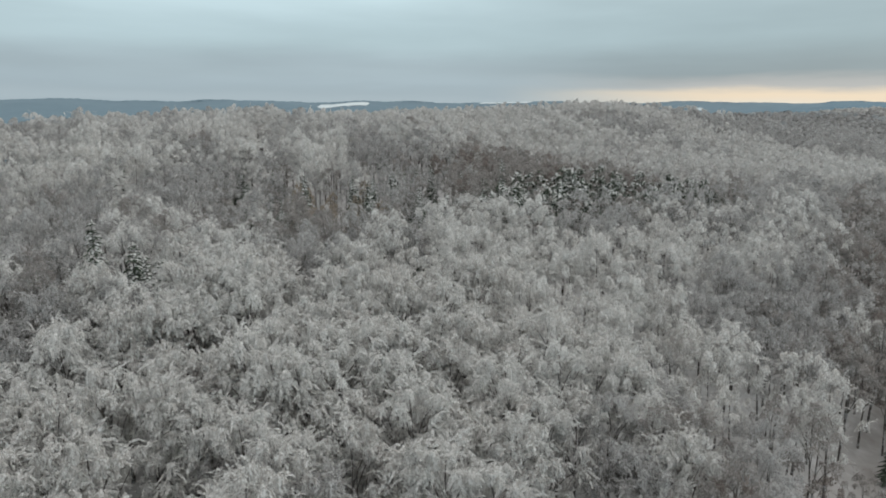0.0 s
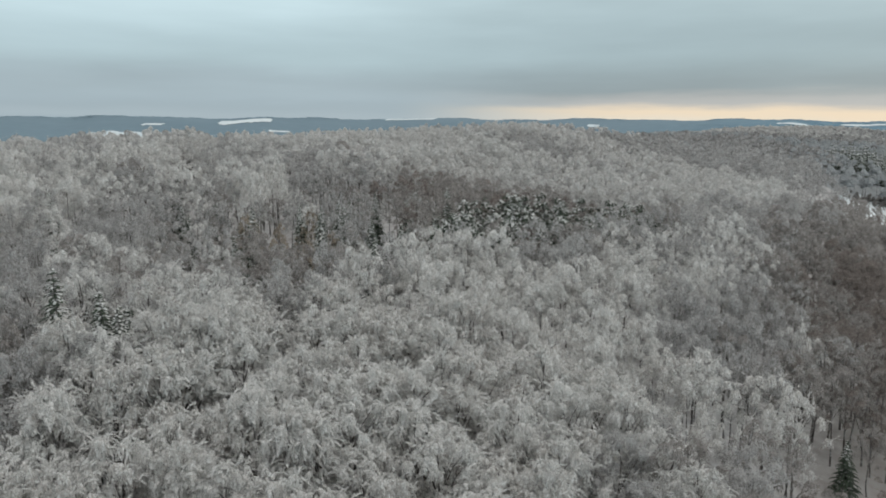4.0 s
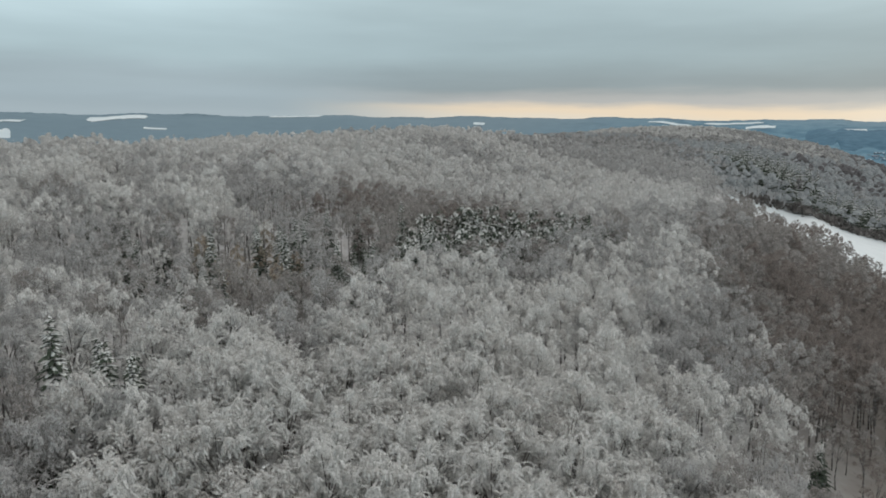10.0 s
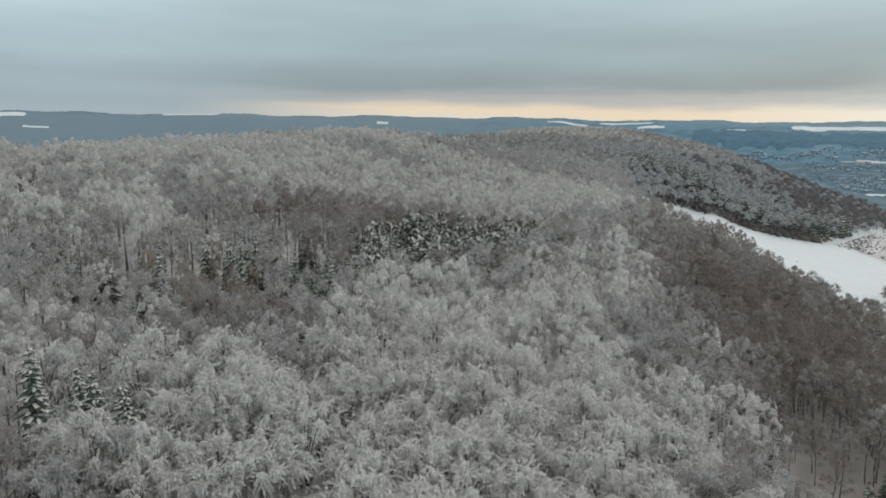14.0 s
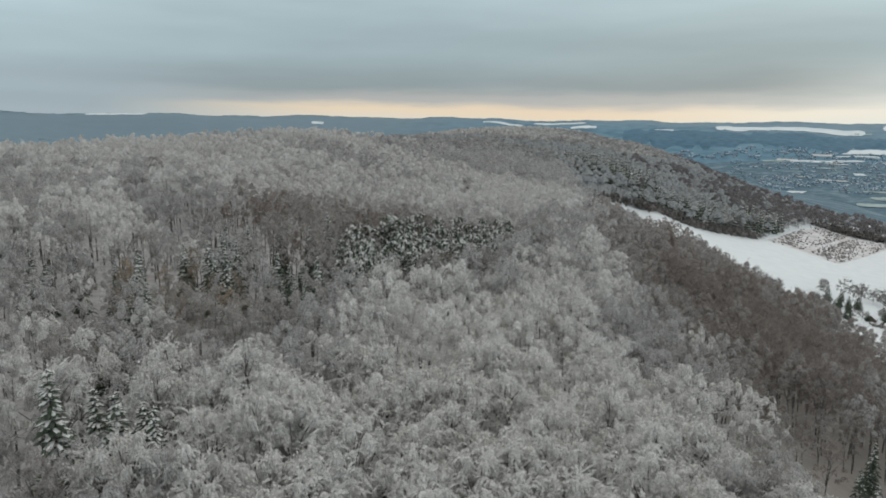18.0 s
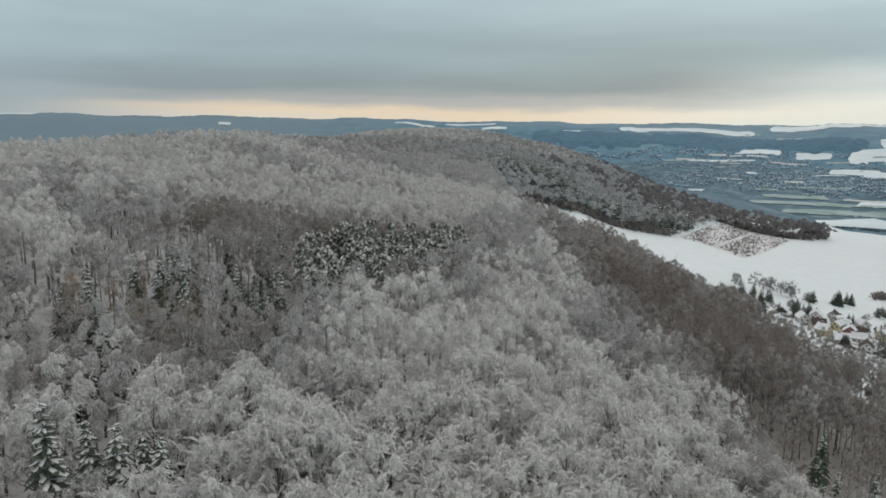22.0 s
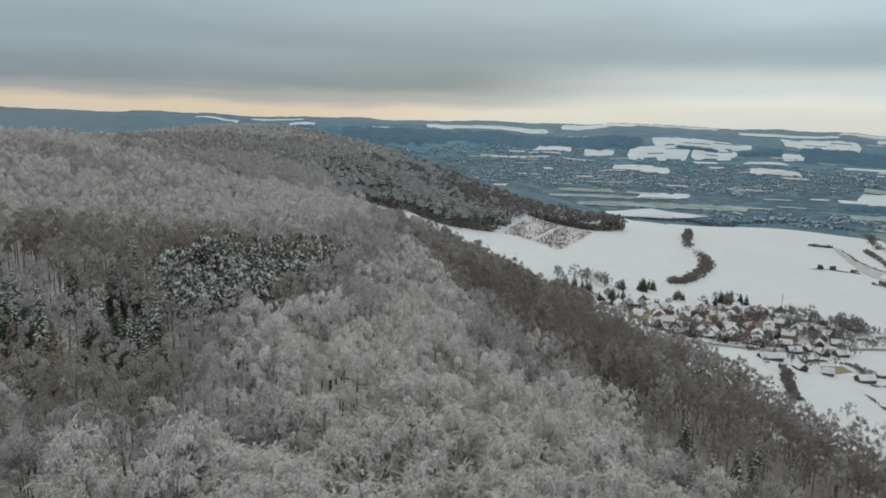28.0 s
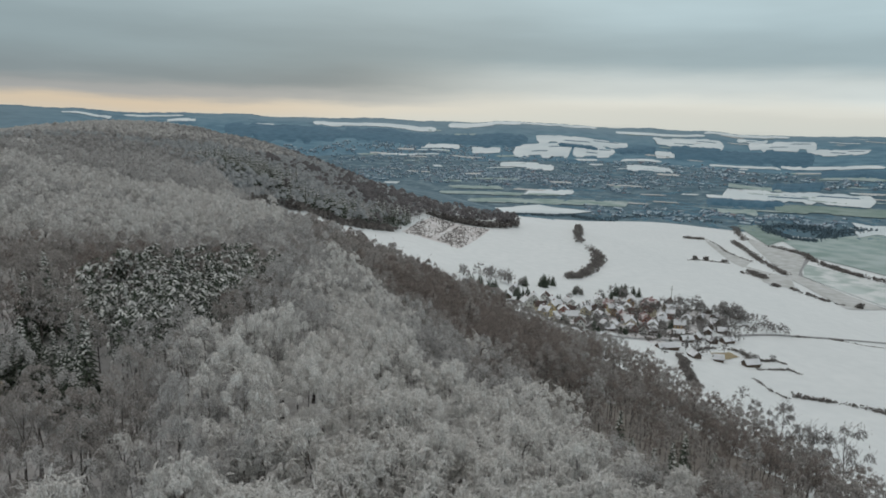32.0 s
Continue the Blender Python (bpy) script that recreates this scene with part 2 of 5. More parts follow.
def passing_into(m, colour, axis, lo, hi, first, last, ragged=0.0):
    """Fades a colour into another across the land: litter downslope, haze on far woods."""
    nt = m.node_tree
    n, link = nt.nodes.new, nt.links.new
    b = nt.nodes["Principled BSDF"]
    old = b.inputs["Base Color"].links[0].from_socket
    geo, dot, mr, mx = n("ShaderNodeNewGeometry"), n("ShaderNodeVectorMath"), n("ShaderNodeMapRange"), n("ShaderNodeMix")
    dot.operation = "DOT_PRODUCT"
    dot.inputs[1].default_value = axis
    link(geo.outputs["Position"], dot.inputs[0])
    mr.interpolation_type = "SMOOTHSTEP"
    mr.inputs["From Min"].default_value, mr.inputs["From Max"].default_value = lo, hi
    mr.inputs["To Min"].default_value, mr.inputs["To Max"].default_value = first, last
    no, sh = n("ShaderNodeTexNoise"), n("ShaderNodeMath")
    no.inputs["Scale"].default_value, no.inputs["Detail"].default_value = 0.12, 5
    link(geo.outputs["Position"], no.inputs["Vector"])
    sh.operation = "MULTIPLY_ADD"
    sh.inputs[1].default_value = ragged
    link(no.outputs["Fac"], sh.inputs[0])
    link(dot.outputs["Value"], sh.inputs[2])
    link(sh.outputs[0], mr.inputs["Value"])
    mx.data_type = "RGBA"
    link(mr.outputs[0], mx.inputs[0])
    link(old, mx.inputs[6])
    mx.inputs[7].default_value = (*colour, 1)
    link(mx.outputs[2], b.inputs["Base Color"])


# Far woods turn paler leftwards and towards the rim: thicker haze, painted on.
passing_into(M_HAZEWOOD, (0.18, 0.245, 0.285), (0.94, -0.34, 0), -1300, 300, 0.85, 0)
passing_into(M_HAZEWOOD, (0.20, 0.285, 0.335), (0.77, 0.64, 0), 3700, 4750, 0, 0.7, 260)
passing_into(M_FLOOR, (0.245, 0.218, 0.192), (0.914, -0.405, 0), -28, 22, 0, 0.85, 40)
M_CLEARBRUSH = twigs("dry grass and pale saplings", (0.48, 0.46, 0.445), (0.23, 0.208, 0.196), (0.34, 0.318, 0.304), 0.42, 2.2, 0.2)
# Valley meadows are coloured dark blue to stand for haze.
M_HAZEVALLEY = blotched("thinly snowed valley meadows, blue haze painted in", [(0.078, 0.145, 0.19), (0.058, 0.113, 0.152), (0.19, 0.27, 0.305)], (0.005, 0.022), bump=0.0, sharp=(0.45, 0.72))
# Bluer than M_SNOW: haze over the distant snow, put into its colour.
M_FARSNOW = blotched("far snowy fields, blue haze painted in", [(0.69, 0.745, 0.76), (0.56, 0.635, 0.665)], (0.006,), rough=0.8, bump=0.0)
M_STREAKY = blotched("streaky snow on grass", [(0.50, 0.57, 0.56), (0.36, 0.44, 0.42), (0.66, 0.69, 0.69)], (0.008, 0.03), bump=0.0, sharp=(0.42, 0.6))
# Darker stands and hedges; their blue is haze mixed into the colour.
M_DARKWOOD = blotched("dark distant woods, blue haze painted in", [(0.062, 0.145, 0.215), (0.048, 0.118, 0.18), (0.082, 0.175, 0.245)], (0.006, 0.03), bump=0.0)
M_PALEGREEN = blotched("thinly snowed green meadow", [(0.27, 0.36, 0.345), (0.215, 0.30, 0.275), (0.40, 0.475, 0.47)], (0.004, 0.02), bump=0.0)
M_PALESNOW = blotched("thin snow on a meadow", [(0.48, 0.49, 0.48), (0.40, 0.415, 0.40), (0.56, 0.575, 0.58)], (0.01, 0.06), bump=0.0)
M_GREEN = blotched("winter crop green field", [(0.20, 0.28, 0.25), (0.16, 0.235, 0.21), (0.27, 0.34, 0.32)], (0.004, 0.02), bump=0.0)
M_BRUSH = twigs("brown brush", (0.31, 0.29, 0.275), (0.13, 0.118, 0.112), (0.19, 0.173, 0.163), 0.46, 3.2, 0.25)
M_GARDEN = twigs("leafless garden twigs", (0.35, 0.338, 0.328), (0.118, 0.11, 0.106), (0.185, 0.172, 0.164), 0.45, 3.0, 0.2)
M_CLEAR = blotched("clearing floor with old grass and snow", [(0.60, 0.58, 0.57), (0.38, 0.33, 0.31), (0.70, 0.70, 0.71)], (0.05, 0.2), bump=0.2)
M_YARD = blotched("trodden snow and garden soil", [(0.62, 0.62, 0.62), (0.20, 0.175, 0.155), (0.70, 0.70, 0.71)], (0.12, 0.3), bump=0.2, sharp=(0.42, 0.55))
M_ROAD = blotched("wet road with slush", [(0.13, 0.13, 0.135), (0.20, 0.20, 0.20), (0.40, 0.41, 0.42)], (0.08, 0.5), rough=0.6, bump=0.1)
M_POND = blotched("muddy sand of a riding ground", [(0.36, 0.30, 0.19), (0.29, 0.24, 0.15)], (0.2,), bump=0.1)
M_ROOFSNOW = blotched("snow on roofs", [(0.80, 0.81, 0.83), (0.66, 0.67, 0.69)], (0.25,), bump=0.2, random_by="object", spread=0.06)
M_REDROOF = blotched("red tiles half under snow", [(0.25, 0.115, 0.105), (0.19, 0.09, 0.085), (0.72, 0.70, 0.70)], (0.5, 0.35), bump=0.3, sharp=(0.4, 0.56))
M_DARKROOF = blotched("dark roof tiles", [(0.075, 0.062, 0.058), (0.12, 0.085, 0.075)], (0.8,), bump=0.3)
M_TIMBER = blotched("weathered barn boards", [(0.10, 0.075, 0.06), (0.16, 0.12, 0.095)], (1.5,), bump=0.3, random_by="object", spread=0.25)
M_PANE = blotched("dark window panes", [(0.03, 0.035, 0.04), (0.05, 0.055, 0.06)], (1.0,), rough=0.15, bump=0.0)
M_FRAME = blotched("white window frames", [(0.72, 0.72, 0.70), (0.60, 0.60, 0.58)], (2.0,), bump=0.0)
M_BRICK = blotched("brick chimney", [(0.25, 0.12, 0.09), (0.18, 0.09, 0.07)], (3.0,), bump=0.3)
PLASTER = [blotched("plaster " + nm, [c, tuple(q * 0.86 for q in c)], (0.4,), bump=0.15) for nm, c in
           (("white", (0.66, 0.65, 0.62)), ("cream", (0.62, 0.55, 0.40)), ("yellow", (0.60, 0.49, 0.26)), ("grey", (0.44, 0.43, 0.42)), ("ochre", (0.48, 0.30, 0.15)), ("red brick", (0.32, 0.15, 0.12)))]

# ---- lie of the land ----
UX, UY = 0.914, -0.405          # across the scarp, downhill
VX, VY = 0.405, 0.914           # along the scarp
PROF_U = [-2500, -1500, -1000, -700, -520, -410, -330, -260, -128, -85, -56, -22, 5, 60, 180, 250, 330, 450, 560, 680, 900, 1500]
PROF_Z = [-60, -50, -40, -5, 14, 28, 31, 28, 13, 9, 3, -7, -19, -40, -67, -74, -80, -98, -124, -172, -186, -190]
HUB = (-50.0, 10.0)


def sstep(a, b, x):
    s = np.clip((x - a) / (b - a), 0, 1)
    return s * s * (3 - 2 * s)


def prof(u):
    return sum(np.interp(u + d, PROF_U, PROF_Z) for d in (-28, -14, 0, 14, 28)) / 5


def crest(az):
    """Height of the far rim over the valley, by bearing in degrees."""
    return np.interp(az, [-180, -60, -36, -7, 11, 22, 40, 50, 56, 62, 70, 100, 180],
                     [120, 165, 150, 122, 104, 84, 66, 64, 50, 31, 16, 18, 120])


def land(x, y):
    x, y = np.asarray(x, float), np.asarray(y, float)
    u, v = UX * x + UY * y, VX * x + VY * y
    shift = 110 * sstep(560, 1050, v) * (1 - sstep(120, 420, u))
    z = prof(u - shift) + np.clip(0.05 * (v - 110), -5, 5) * sstep(-20, -70, u)
    z = z + 2.2 * np.sin(u / 47 + 1.3) * np.sin(v / 61) * sstep(700, 100, np.abs(u)) * sstep(160, -40, u)
    z = z + 7 * np.exp(-((u + 250) / 130) ** 2 - ((v - 520) / 170) ** 2) + 0.012 * np.clip(v - 600, 0, 700) * sstep(0, -120, u)
    z = z + 17 * np.exp(-((x - 760) ** 2 + (y - 600) ** 2) / 150 ** 2)
    z = z + 12 * np.exp(-((x - 1540) ** 2 + (y - 950) ** 2) / 160 ** 2)
    # the ground sinks behind the knoll; the knoll itself is a round back that falls steeply to the slope
    z = z - sstep(205, 265, v) * sstep(-60, -100, u) * (3.5 + 4.5 * sstep(-220, -170, u) * sstep(520, 430, v))
    z = z + 3.2 * np.exp(-((u + 104) / 24) ** 2) * sstep(15, 60, v) * sstep(205, 150, v)
    z = z - 4.5 * np.exp(-((u + 33) / 24) ** 2) * sstep(60, 100, v) * sstep(260, 215, v)
    z = z - 9 * sstep(-88, -58, u) * sstep(8, -20, u) * sstep(410, 500, v) * sstep(700, 650, v)
    dx, dy = x - HUB[0], y - HUB[1]
    r, az = np.hypot(dx, dy), np.degrees(np.arctan2(dx, dy))
    top = crest(az) + 4.5 * np.tanh(3 * np.sin(az / 1.9 + 0.6)) + 2.5 * np.tanh(3 * np.sin(az / 0.83))
    roll = 8 * np.sin(az / 3.1 + r / 420) + 4 * np.sin(az / 1.27 - r / 260)
    far = np.interp(r, [0, 1700, 2300, 3400, 4300, 4700, 4900], [0, 0, .03, .34, .86, 1, .93])
    base = -186 + (top + 186) * far + roll * sstep(2300, 3300, r) * sstep(4700, 4300, r)
    side = -120 + (top + 120) * far + roll * sstep(2300, 3300, r) * sstep(4700, 4300, r)
    base = np.where(az < 22, side + (base - side) * sstep(5, 22, az), base)
    base = base + (62 + 0.8 * np.clip(-az, 0, 40)) * sstep(2.4, -4.0, az) * sstep(2250, 2650, r) * sstep(3500, 2900, r)
    near = 1 - sstep(1750, 2350, r)
    return z * near + base * (1 - near)


# ---- helpers for meshes ----
def mesh_of(name, verts, faces, mats=(), index=None, smooth=False):
    me = bpy.data.meshes.new(name)
    verts = np.asarray(verts, np.float32)
    faces = np.asarray(faces, np.int32)
    k = faces.shape[1]
    me.vertices.add(len(verts))
    me.vertices.foreach_set("co", verts.ravel())
    me.loops.add(faces.size)
    me.loops.foreach_set("vertex_index", faces.ravel())
    me.polygons.add(len(faces))
    me.polygons.foreach_set("loop_start", np.arange(0, faces.size, k, dtype=np.int32))
    for m in mats:
        me.materials.append(m)
    if index is not None:
        me.polygons.foreach_set("material_index", np.asarray(index, np.int32))
    me.polygons.foreach_set("use_smooth", np.full(len(faces), smooth))
    me.update(calc_edges=True)
    return me


def uv_of(x, y):
    return UX * x + UY * y, VX * x + VY * y


def xy_of(u, v):
    return UX * u + VX * v, UY * u + VY * v


def edge_u(v):
    """The lower edge of the scarp wood."""
    return np.interp(v, [-400, 0, 150, 250, 300, 350, 420, 455, 480, 515, 560, 590, 610, 660],
                     [96, 94, 92, 92, 72, 54, 44, 37, 22, 5, -8, -30, -56, -70])


def edge_v(u):
    """The near edge of the wooded spur."""
    return np.interp(u, [-60, -32, -14, 0, 17, 30, 65, 98, 112, 197, 275, 322, 334], [640, 664, 672, 663, 652, 652, 678, 700, 726, 826, 858, 856, 900])


def in_poly(x, y, poly):
    inside = np.zeros(np.shape(x), bool)
    for (x0, y0), (x1, y1) in zip(poly, poly[1:] + poly[:1]):
        if y0 == y1:
            continue
        inside ^= ((y0 > y) != (y1 > y)) & (x < (x1 - x0) * (y - y0) / (y1 - y0) + x0)
    return inside


def wooded(x, y):
    u, v = uv_of(x, y)
    r = np.hypot(x - HUB[0], y - HUB[1])
    main = (u < edge_u(v)) & (v < 680)
    spur = (v > edge_v(u)) & (u < 332 - 0.35 * np.maximum(v - 920, 0) + 8 * np.sin(v / 23))
    cleared = in_poly(x, y, [(386, 607), (424, 545), (598, 659), (561, 743)])
    return (main | spur | (u < -58)) & (r < 2100) & ~cleared


# ---- the ground: one sheet to the far rim ----
def build_ground():
    az = np.concatenate([np.arange(-180, -72, 6.0), np.arange(-72, 116, 0.6), np.arange(116, 178, 6.0), [180.0]])
    rr = np.concatenate([[0.5], np.geomspace(8, 1500, 120), np.arange(1535, 4905, 45.0)])
    A, R = np.meshgrid(np.radians(az), rr)
    X, Y = HUB[0] + R * np.sin(A), HUB[1] + R * np.cos(A)
    Z = land(X, Y)
    nr, na = X.shape
    verts = np.stack([X, Y, Z], -1).reshape(-1, 3)
    i, j = np.meshgrid(np.arange(nr - 1), np.arange(na - 1), indexing="ij")
    a = (i * na + j).ravel()
    faces = np.stack([a, a + na, a + na + 1, a + 1], 1)[:, ::-1]
    c = verts[faces].mean(1)
    r = np.hypot(c[:, 0] - HUB[0], c[:, 1] - HUB[1])
    deep = wooded(c[:, 0], c[:, 1]) & wooded(c[:, 0] + 12 * UX, c[:, 1] + 12 * UY) & wooded(c[:, 0] - 5 * VX, c[:, 1] - 5 * VY)
    idx = np.where(deep, 0, 1)
    cu, cv = uv_of(c[:, 0], c[:, 1])
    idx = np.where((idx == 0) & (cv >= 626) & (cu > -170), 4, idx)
    bearing = np.degrees(np.arctan2(c[:, 0] - HUB[0], c[:, 1] - HUB[1]))
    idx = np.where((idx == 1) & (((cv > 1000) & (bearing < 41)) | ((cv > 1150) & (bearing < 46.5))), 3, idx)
    # Beyond 1850 m the ground materials carry blue haze in their colours.
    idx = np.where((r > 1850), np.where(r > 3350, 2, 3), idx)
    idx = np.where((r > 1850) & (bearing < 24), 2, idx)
    ground = new("ground", mesh_of("ground", verts, faces, [M_FLOOR, M_SNOW, M_HAZEWOOD, M_HAZEVALLEY, M_SPURFLOOR], idx, True))
    tagged(ground, "snow-covered plateau, scarp slope and wide valley floor", "ground", kind="structure")


build_ground()

# ---- trees ----
rng = np.random.default_rng(7)


def tube(points, radii, sides=5):
    """A tapered tube along points: vertices and quads."""
    points, radii = np.asarray(points, float), np.asarray(radii, float)
    a = np.linspace(0, 2 * np.pi, sides, endpoint=False)
    tang = np.gradient(points, axis=0)
    tang /= np.linalg.norm(tang, axis=1)[:, None] + 1e-9
    ref = np.where(np.abs(tang[:, 2:3]) > 0.9, [[1.0, 0, 0]], [[0, 0, 1.0]])
    s = np.cross(tang, ref)
    s /= np.linalg.norm(s, axis=1)[:, None] + 1e-9
    w = np.cross(tang, s)
    ring = points[:, None] + radii[:, None, None] * (np.cos(a)[None, :, None] * s[:, None] + np.sin(a)[None, :, None] * w[:, None])
    n = len(points)
    i, j = np.meshgrid(np.arange(n - 1), np.arange(sides), indexing="ij")
    k = (j + 1) % sides
    f = np.stack([i * sides + j, i * sides + k, (i + 1) * sides + k, (i + 1) * sides + j], -1).reshape(-1, 4)
    return ring.reshape(-1, 3), f


def frayed(me, hem):
    """Stores how far each point lies towards the ragged hem of its tuft."""
    me.attributes.new("hem", "FLOAT", "POINT").data.foreach_set("value", np.asarray(hem, np.float32))
    return me


def merge(parts):
    vs, fs, o = [], [], 0
    for v, f in parts:
        vs.append(v)
        fs.append(np.asarray(f) + o)
        o += len(v)
    return np.concatenate(vs), np.concatenate(fs)


def blades(start, way, length, width, droop, rnd, steps=2, tilt=0.45):
    """Feathery twig sprays that leave start along way and bend down: each is a strip of quads."""
    n = len(start)
    side = np.cross(way, np.array([[0, 0, 1.0]]) + rnd.normal(0, tilt, (n, 3)))
    side /= np.linalg.norm(side, axis=1)[:, None] + 1e-9
    rows = []
    for k in range(steps + 1):
        s = k / steps
        c = start + way * (length * s)[:, None]
        c[:, 2] -= droop * length * s * s
        w = width * max(0.12, 1.0 - 1.25 * abs(s - 0.45) ** 1.2)
        rows += [c - side * (w / 2)[:, None], c + side * (w / 2)[:, None]]
    v = np.stack(rows, 1).reshape(-1, 3)
    m = 2 * (steps + 1)
    f = np.concatenate([np.arange(n)[:, None] * m + np.array([[2 * k, 2 * k + 1, 2 * k + 3, 2 * k + 2]]) for k in range(steps)])
    return v, f


def puffs(heads, size, rnd, k=6, flat=0.62, skirt=1.0):
    """Lumpy caps, one over each clump: tip, shoulder and a ragged hanging rim."""
    n = len(heads)
    g = np.linspace(0, 2 * np.pi, k, endpoint=False)[None] + rnd.uniform(0, 1, (n, 1))
    s = np.broadcast_to(np.asarray(size, float), (n,))[:, None] * rnd.uniform(0.8, 1.2, (n, 1))
    ro, rs = s * rnd.uniform(0.7, 1.25, (n, k)), s * rnd.uniform(0.4, 0.8, (n, k))
    rim = np.stack([np.cos(g) * ro, np.sin(g) * ro, -s * skirt * rnd.uniform(0.5, 1.7, (n, k))], -1)
    sh = np.stack([np.cos(g) * rs, np.sin(g) * rs, s * flat * rnd.uniform(0.05, 0.75, (n, k))], -1)
    tip = np.stack([rnd.normal(0, .15, n) * s[:, 0], rnd.normal(0, .15, n) * s[:, 0], flat * s[:, 0]], -1)[:, None]
    v = (np.concatenate([rim, sh, tip], 1) + heads[:, None]).reshape(-1, 3)
    o = np.arange(n)[:, None] * (2 * k + 1)
    f = []
    for i in range(k):
        j = (i + 1) % k
        f.append(o + np.array([[i, j, k + j, k + i]]))
        if i % 2 == 0:
            f.append(o + np.array([[k + i, k + j, k + (j + 1) % k, 2 * k]]))
    return v, np.concatenate(f)


def broadleaf(seed, clumps, per, blade, height=24.0, radius=4.0, size=1.5, droop=0.9, bottom=0.45, sides=5, steps=2, limbs=True, k=6, broom=False, caps=True, skirt=1.0):
    """A beech in winter: trunk, rising limbs, and at each limb's end a clump of hanging twig sprays."""
    r = np.random.default_rng(seed)
    lean = r.normal(0, 0.03, 2)
    z = np.array([0, .2, .45, .65, .85]) * height
    bend = r.normal(0, 0.3, (5, 2))
    bend[0] = 0
    axis = np.column_stack([lean[0] * z + bend[:, 0], lean[1] * z + bend[:, 1], z])
    thick = height / 24
    stem = slice(None) if limbs else slice(None, None, 4)
    wood = [tube(axis[stem], (np.array([.30, .24, .18, .11, .04]) * thick)[stem], sides)]
    i = np.arange(clumps)
    a = i * 2.39996 + r.normal(0, 0.35, clumps)
    q = np.clip((i + 0.5) / clumps + r.normal(0, 0.04, clumps), 0.01, 0.99)      # 0 top, 1 rim of the dome
    lump = 1 + 0.22 * np.sin(2 * a + seed) + 0.16 * np.sin(3 * a + 5 * q + 2 * seed)
    rad = radius * np.sqrt(1 - (1 - q) ** 2) * lump * r.uniform(0.72 if caps else 0.5, 1.05, clumps)
    hz = height * (bottom + (0.985 - bottom) * (1 - q) ** 0.85) + r.normal(0, 0.45, clumps)
    cx, cy = np.interp(hz, z, axis[:, 0]), np.interp(hz, z, axis[:, 1])
    heads = np.column_stack([cx + rad * np.cos(a), cy + rad * np.sin(a), hz])
    if limbs:
        for h, p in zip(heads[::limbs], q[::limbs]):
            foot_z = max(height * (bottom - 0.08), h[2] - np.hypot(h[0], h[1]) * 1.5 - 1.0)
            foot_z = min(foot_z, height * 0.84)
            foot = np.array([np.interp(foot_z, z, axis[:, n]) for n in range(3)])
            s = np.linspace(0, 1, 3)[:, None]
            pts = foot + (h - foot) * s + np.array([0, 0, 1.0]) * (0.12 * (h[2] - foot_z) * np.sin(np.pi * s))
            wood.append(tube(pts, np.array([.10, .065, .02]) * thick, 3))
    n = clumps * per
    head = np.repeat(heads, per, 0)
    ha, hq = np.repeat(a, per), np.repeat(q, per)
    b = r.uniform(0, 2 * np.pi, n)
    out = np.column_stack([np.cos(ha) * hq, np.sin(ha) * hq, 0.75 * (1 - hq)]) * 0.9
    way = np.column_stack([np.cos(b), np.sin(b), r.uniform(-0.2, 0.7, n)]) * 0.8 + out
    way /= np.linalg.norm(way, axis=1)[:, None]
    start = head + way * (size * r.uniform(0.0, 0.9, n))[:, None] + np.column_stack([r.normal(0, 0.3, (n, 2)), r.uniform(-0.5, 0.6, n)]) * size
    ln = blade[0] * r.uniform(0.55, 1.35, n)
    crown = blades(start, way, ln, blade[1] * r.uniform(0.6, 1.35, n), droop * r.uniform(0.4, 1.3, n), r, steps)
    hem = np.tile(np.r_[np.full(k, 1.0), np.full(k, 0.3), 0.0] if not broom else np.r_[np.full(k, 0.5), np.full(k, 0.6), 1.0], clumps)
    if not caps:
        return merge(wood), crown, np.full(len(crown[0]), -0.7)
    return merge(wood), merge([puffs(heads, size, r, k, 0.62, skirt), crown]), np.r_[hem, np.full(len(crown[0]), 0.35)]


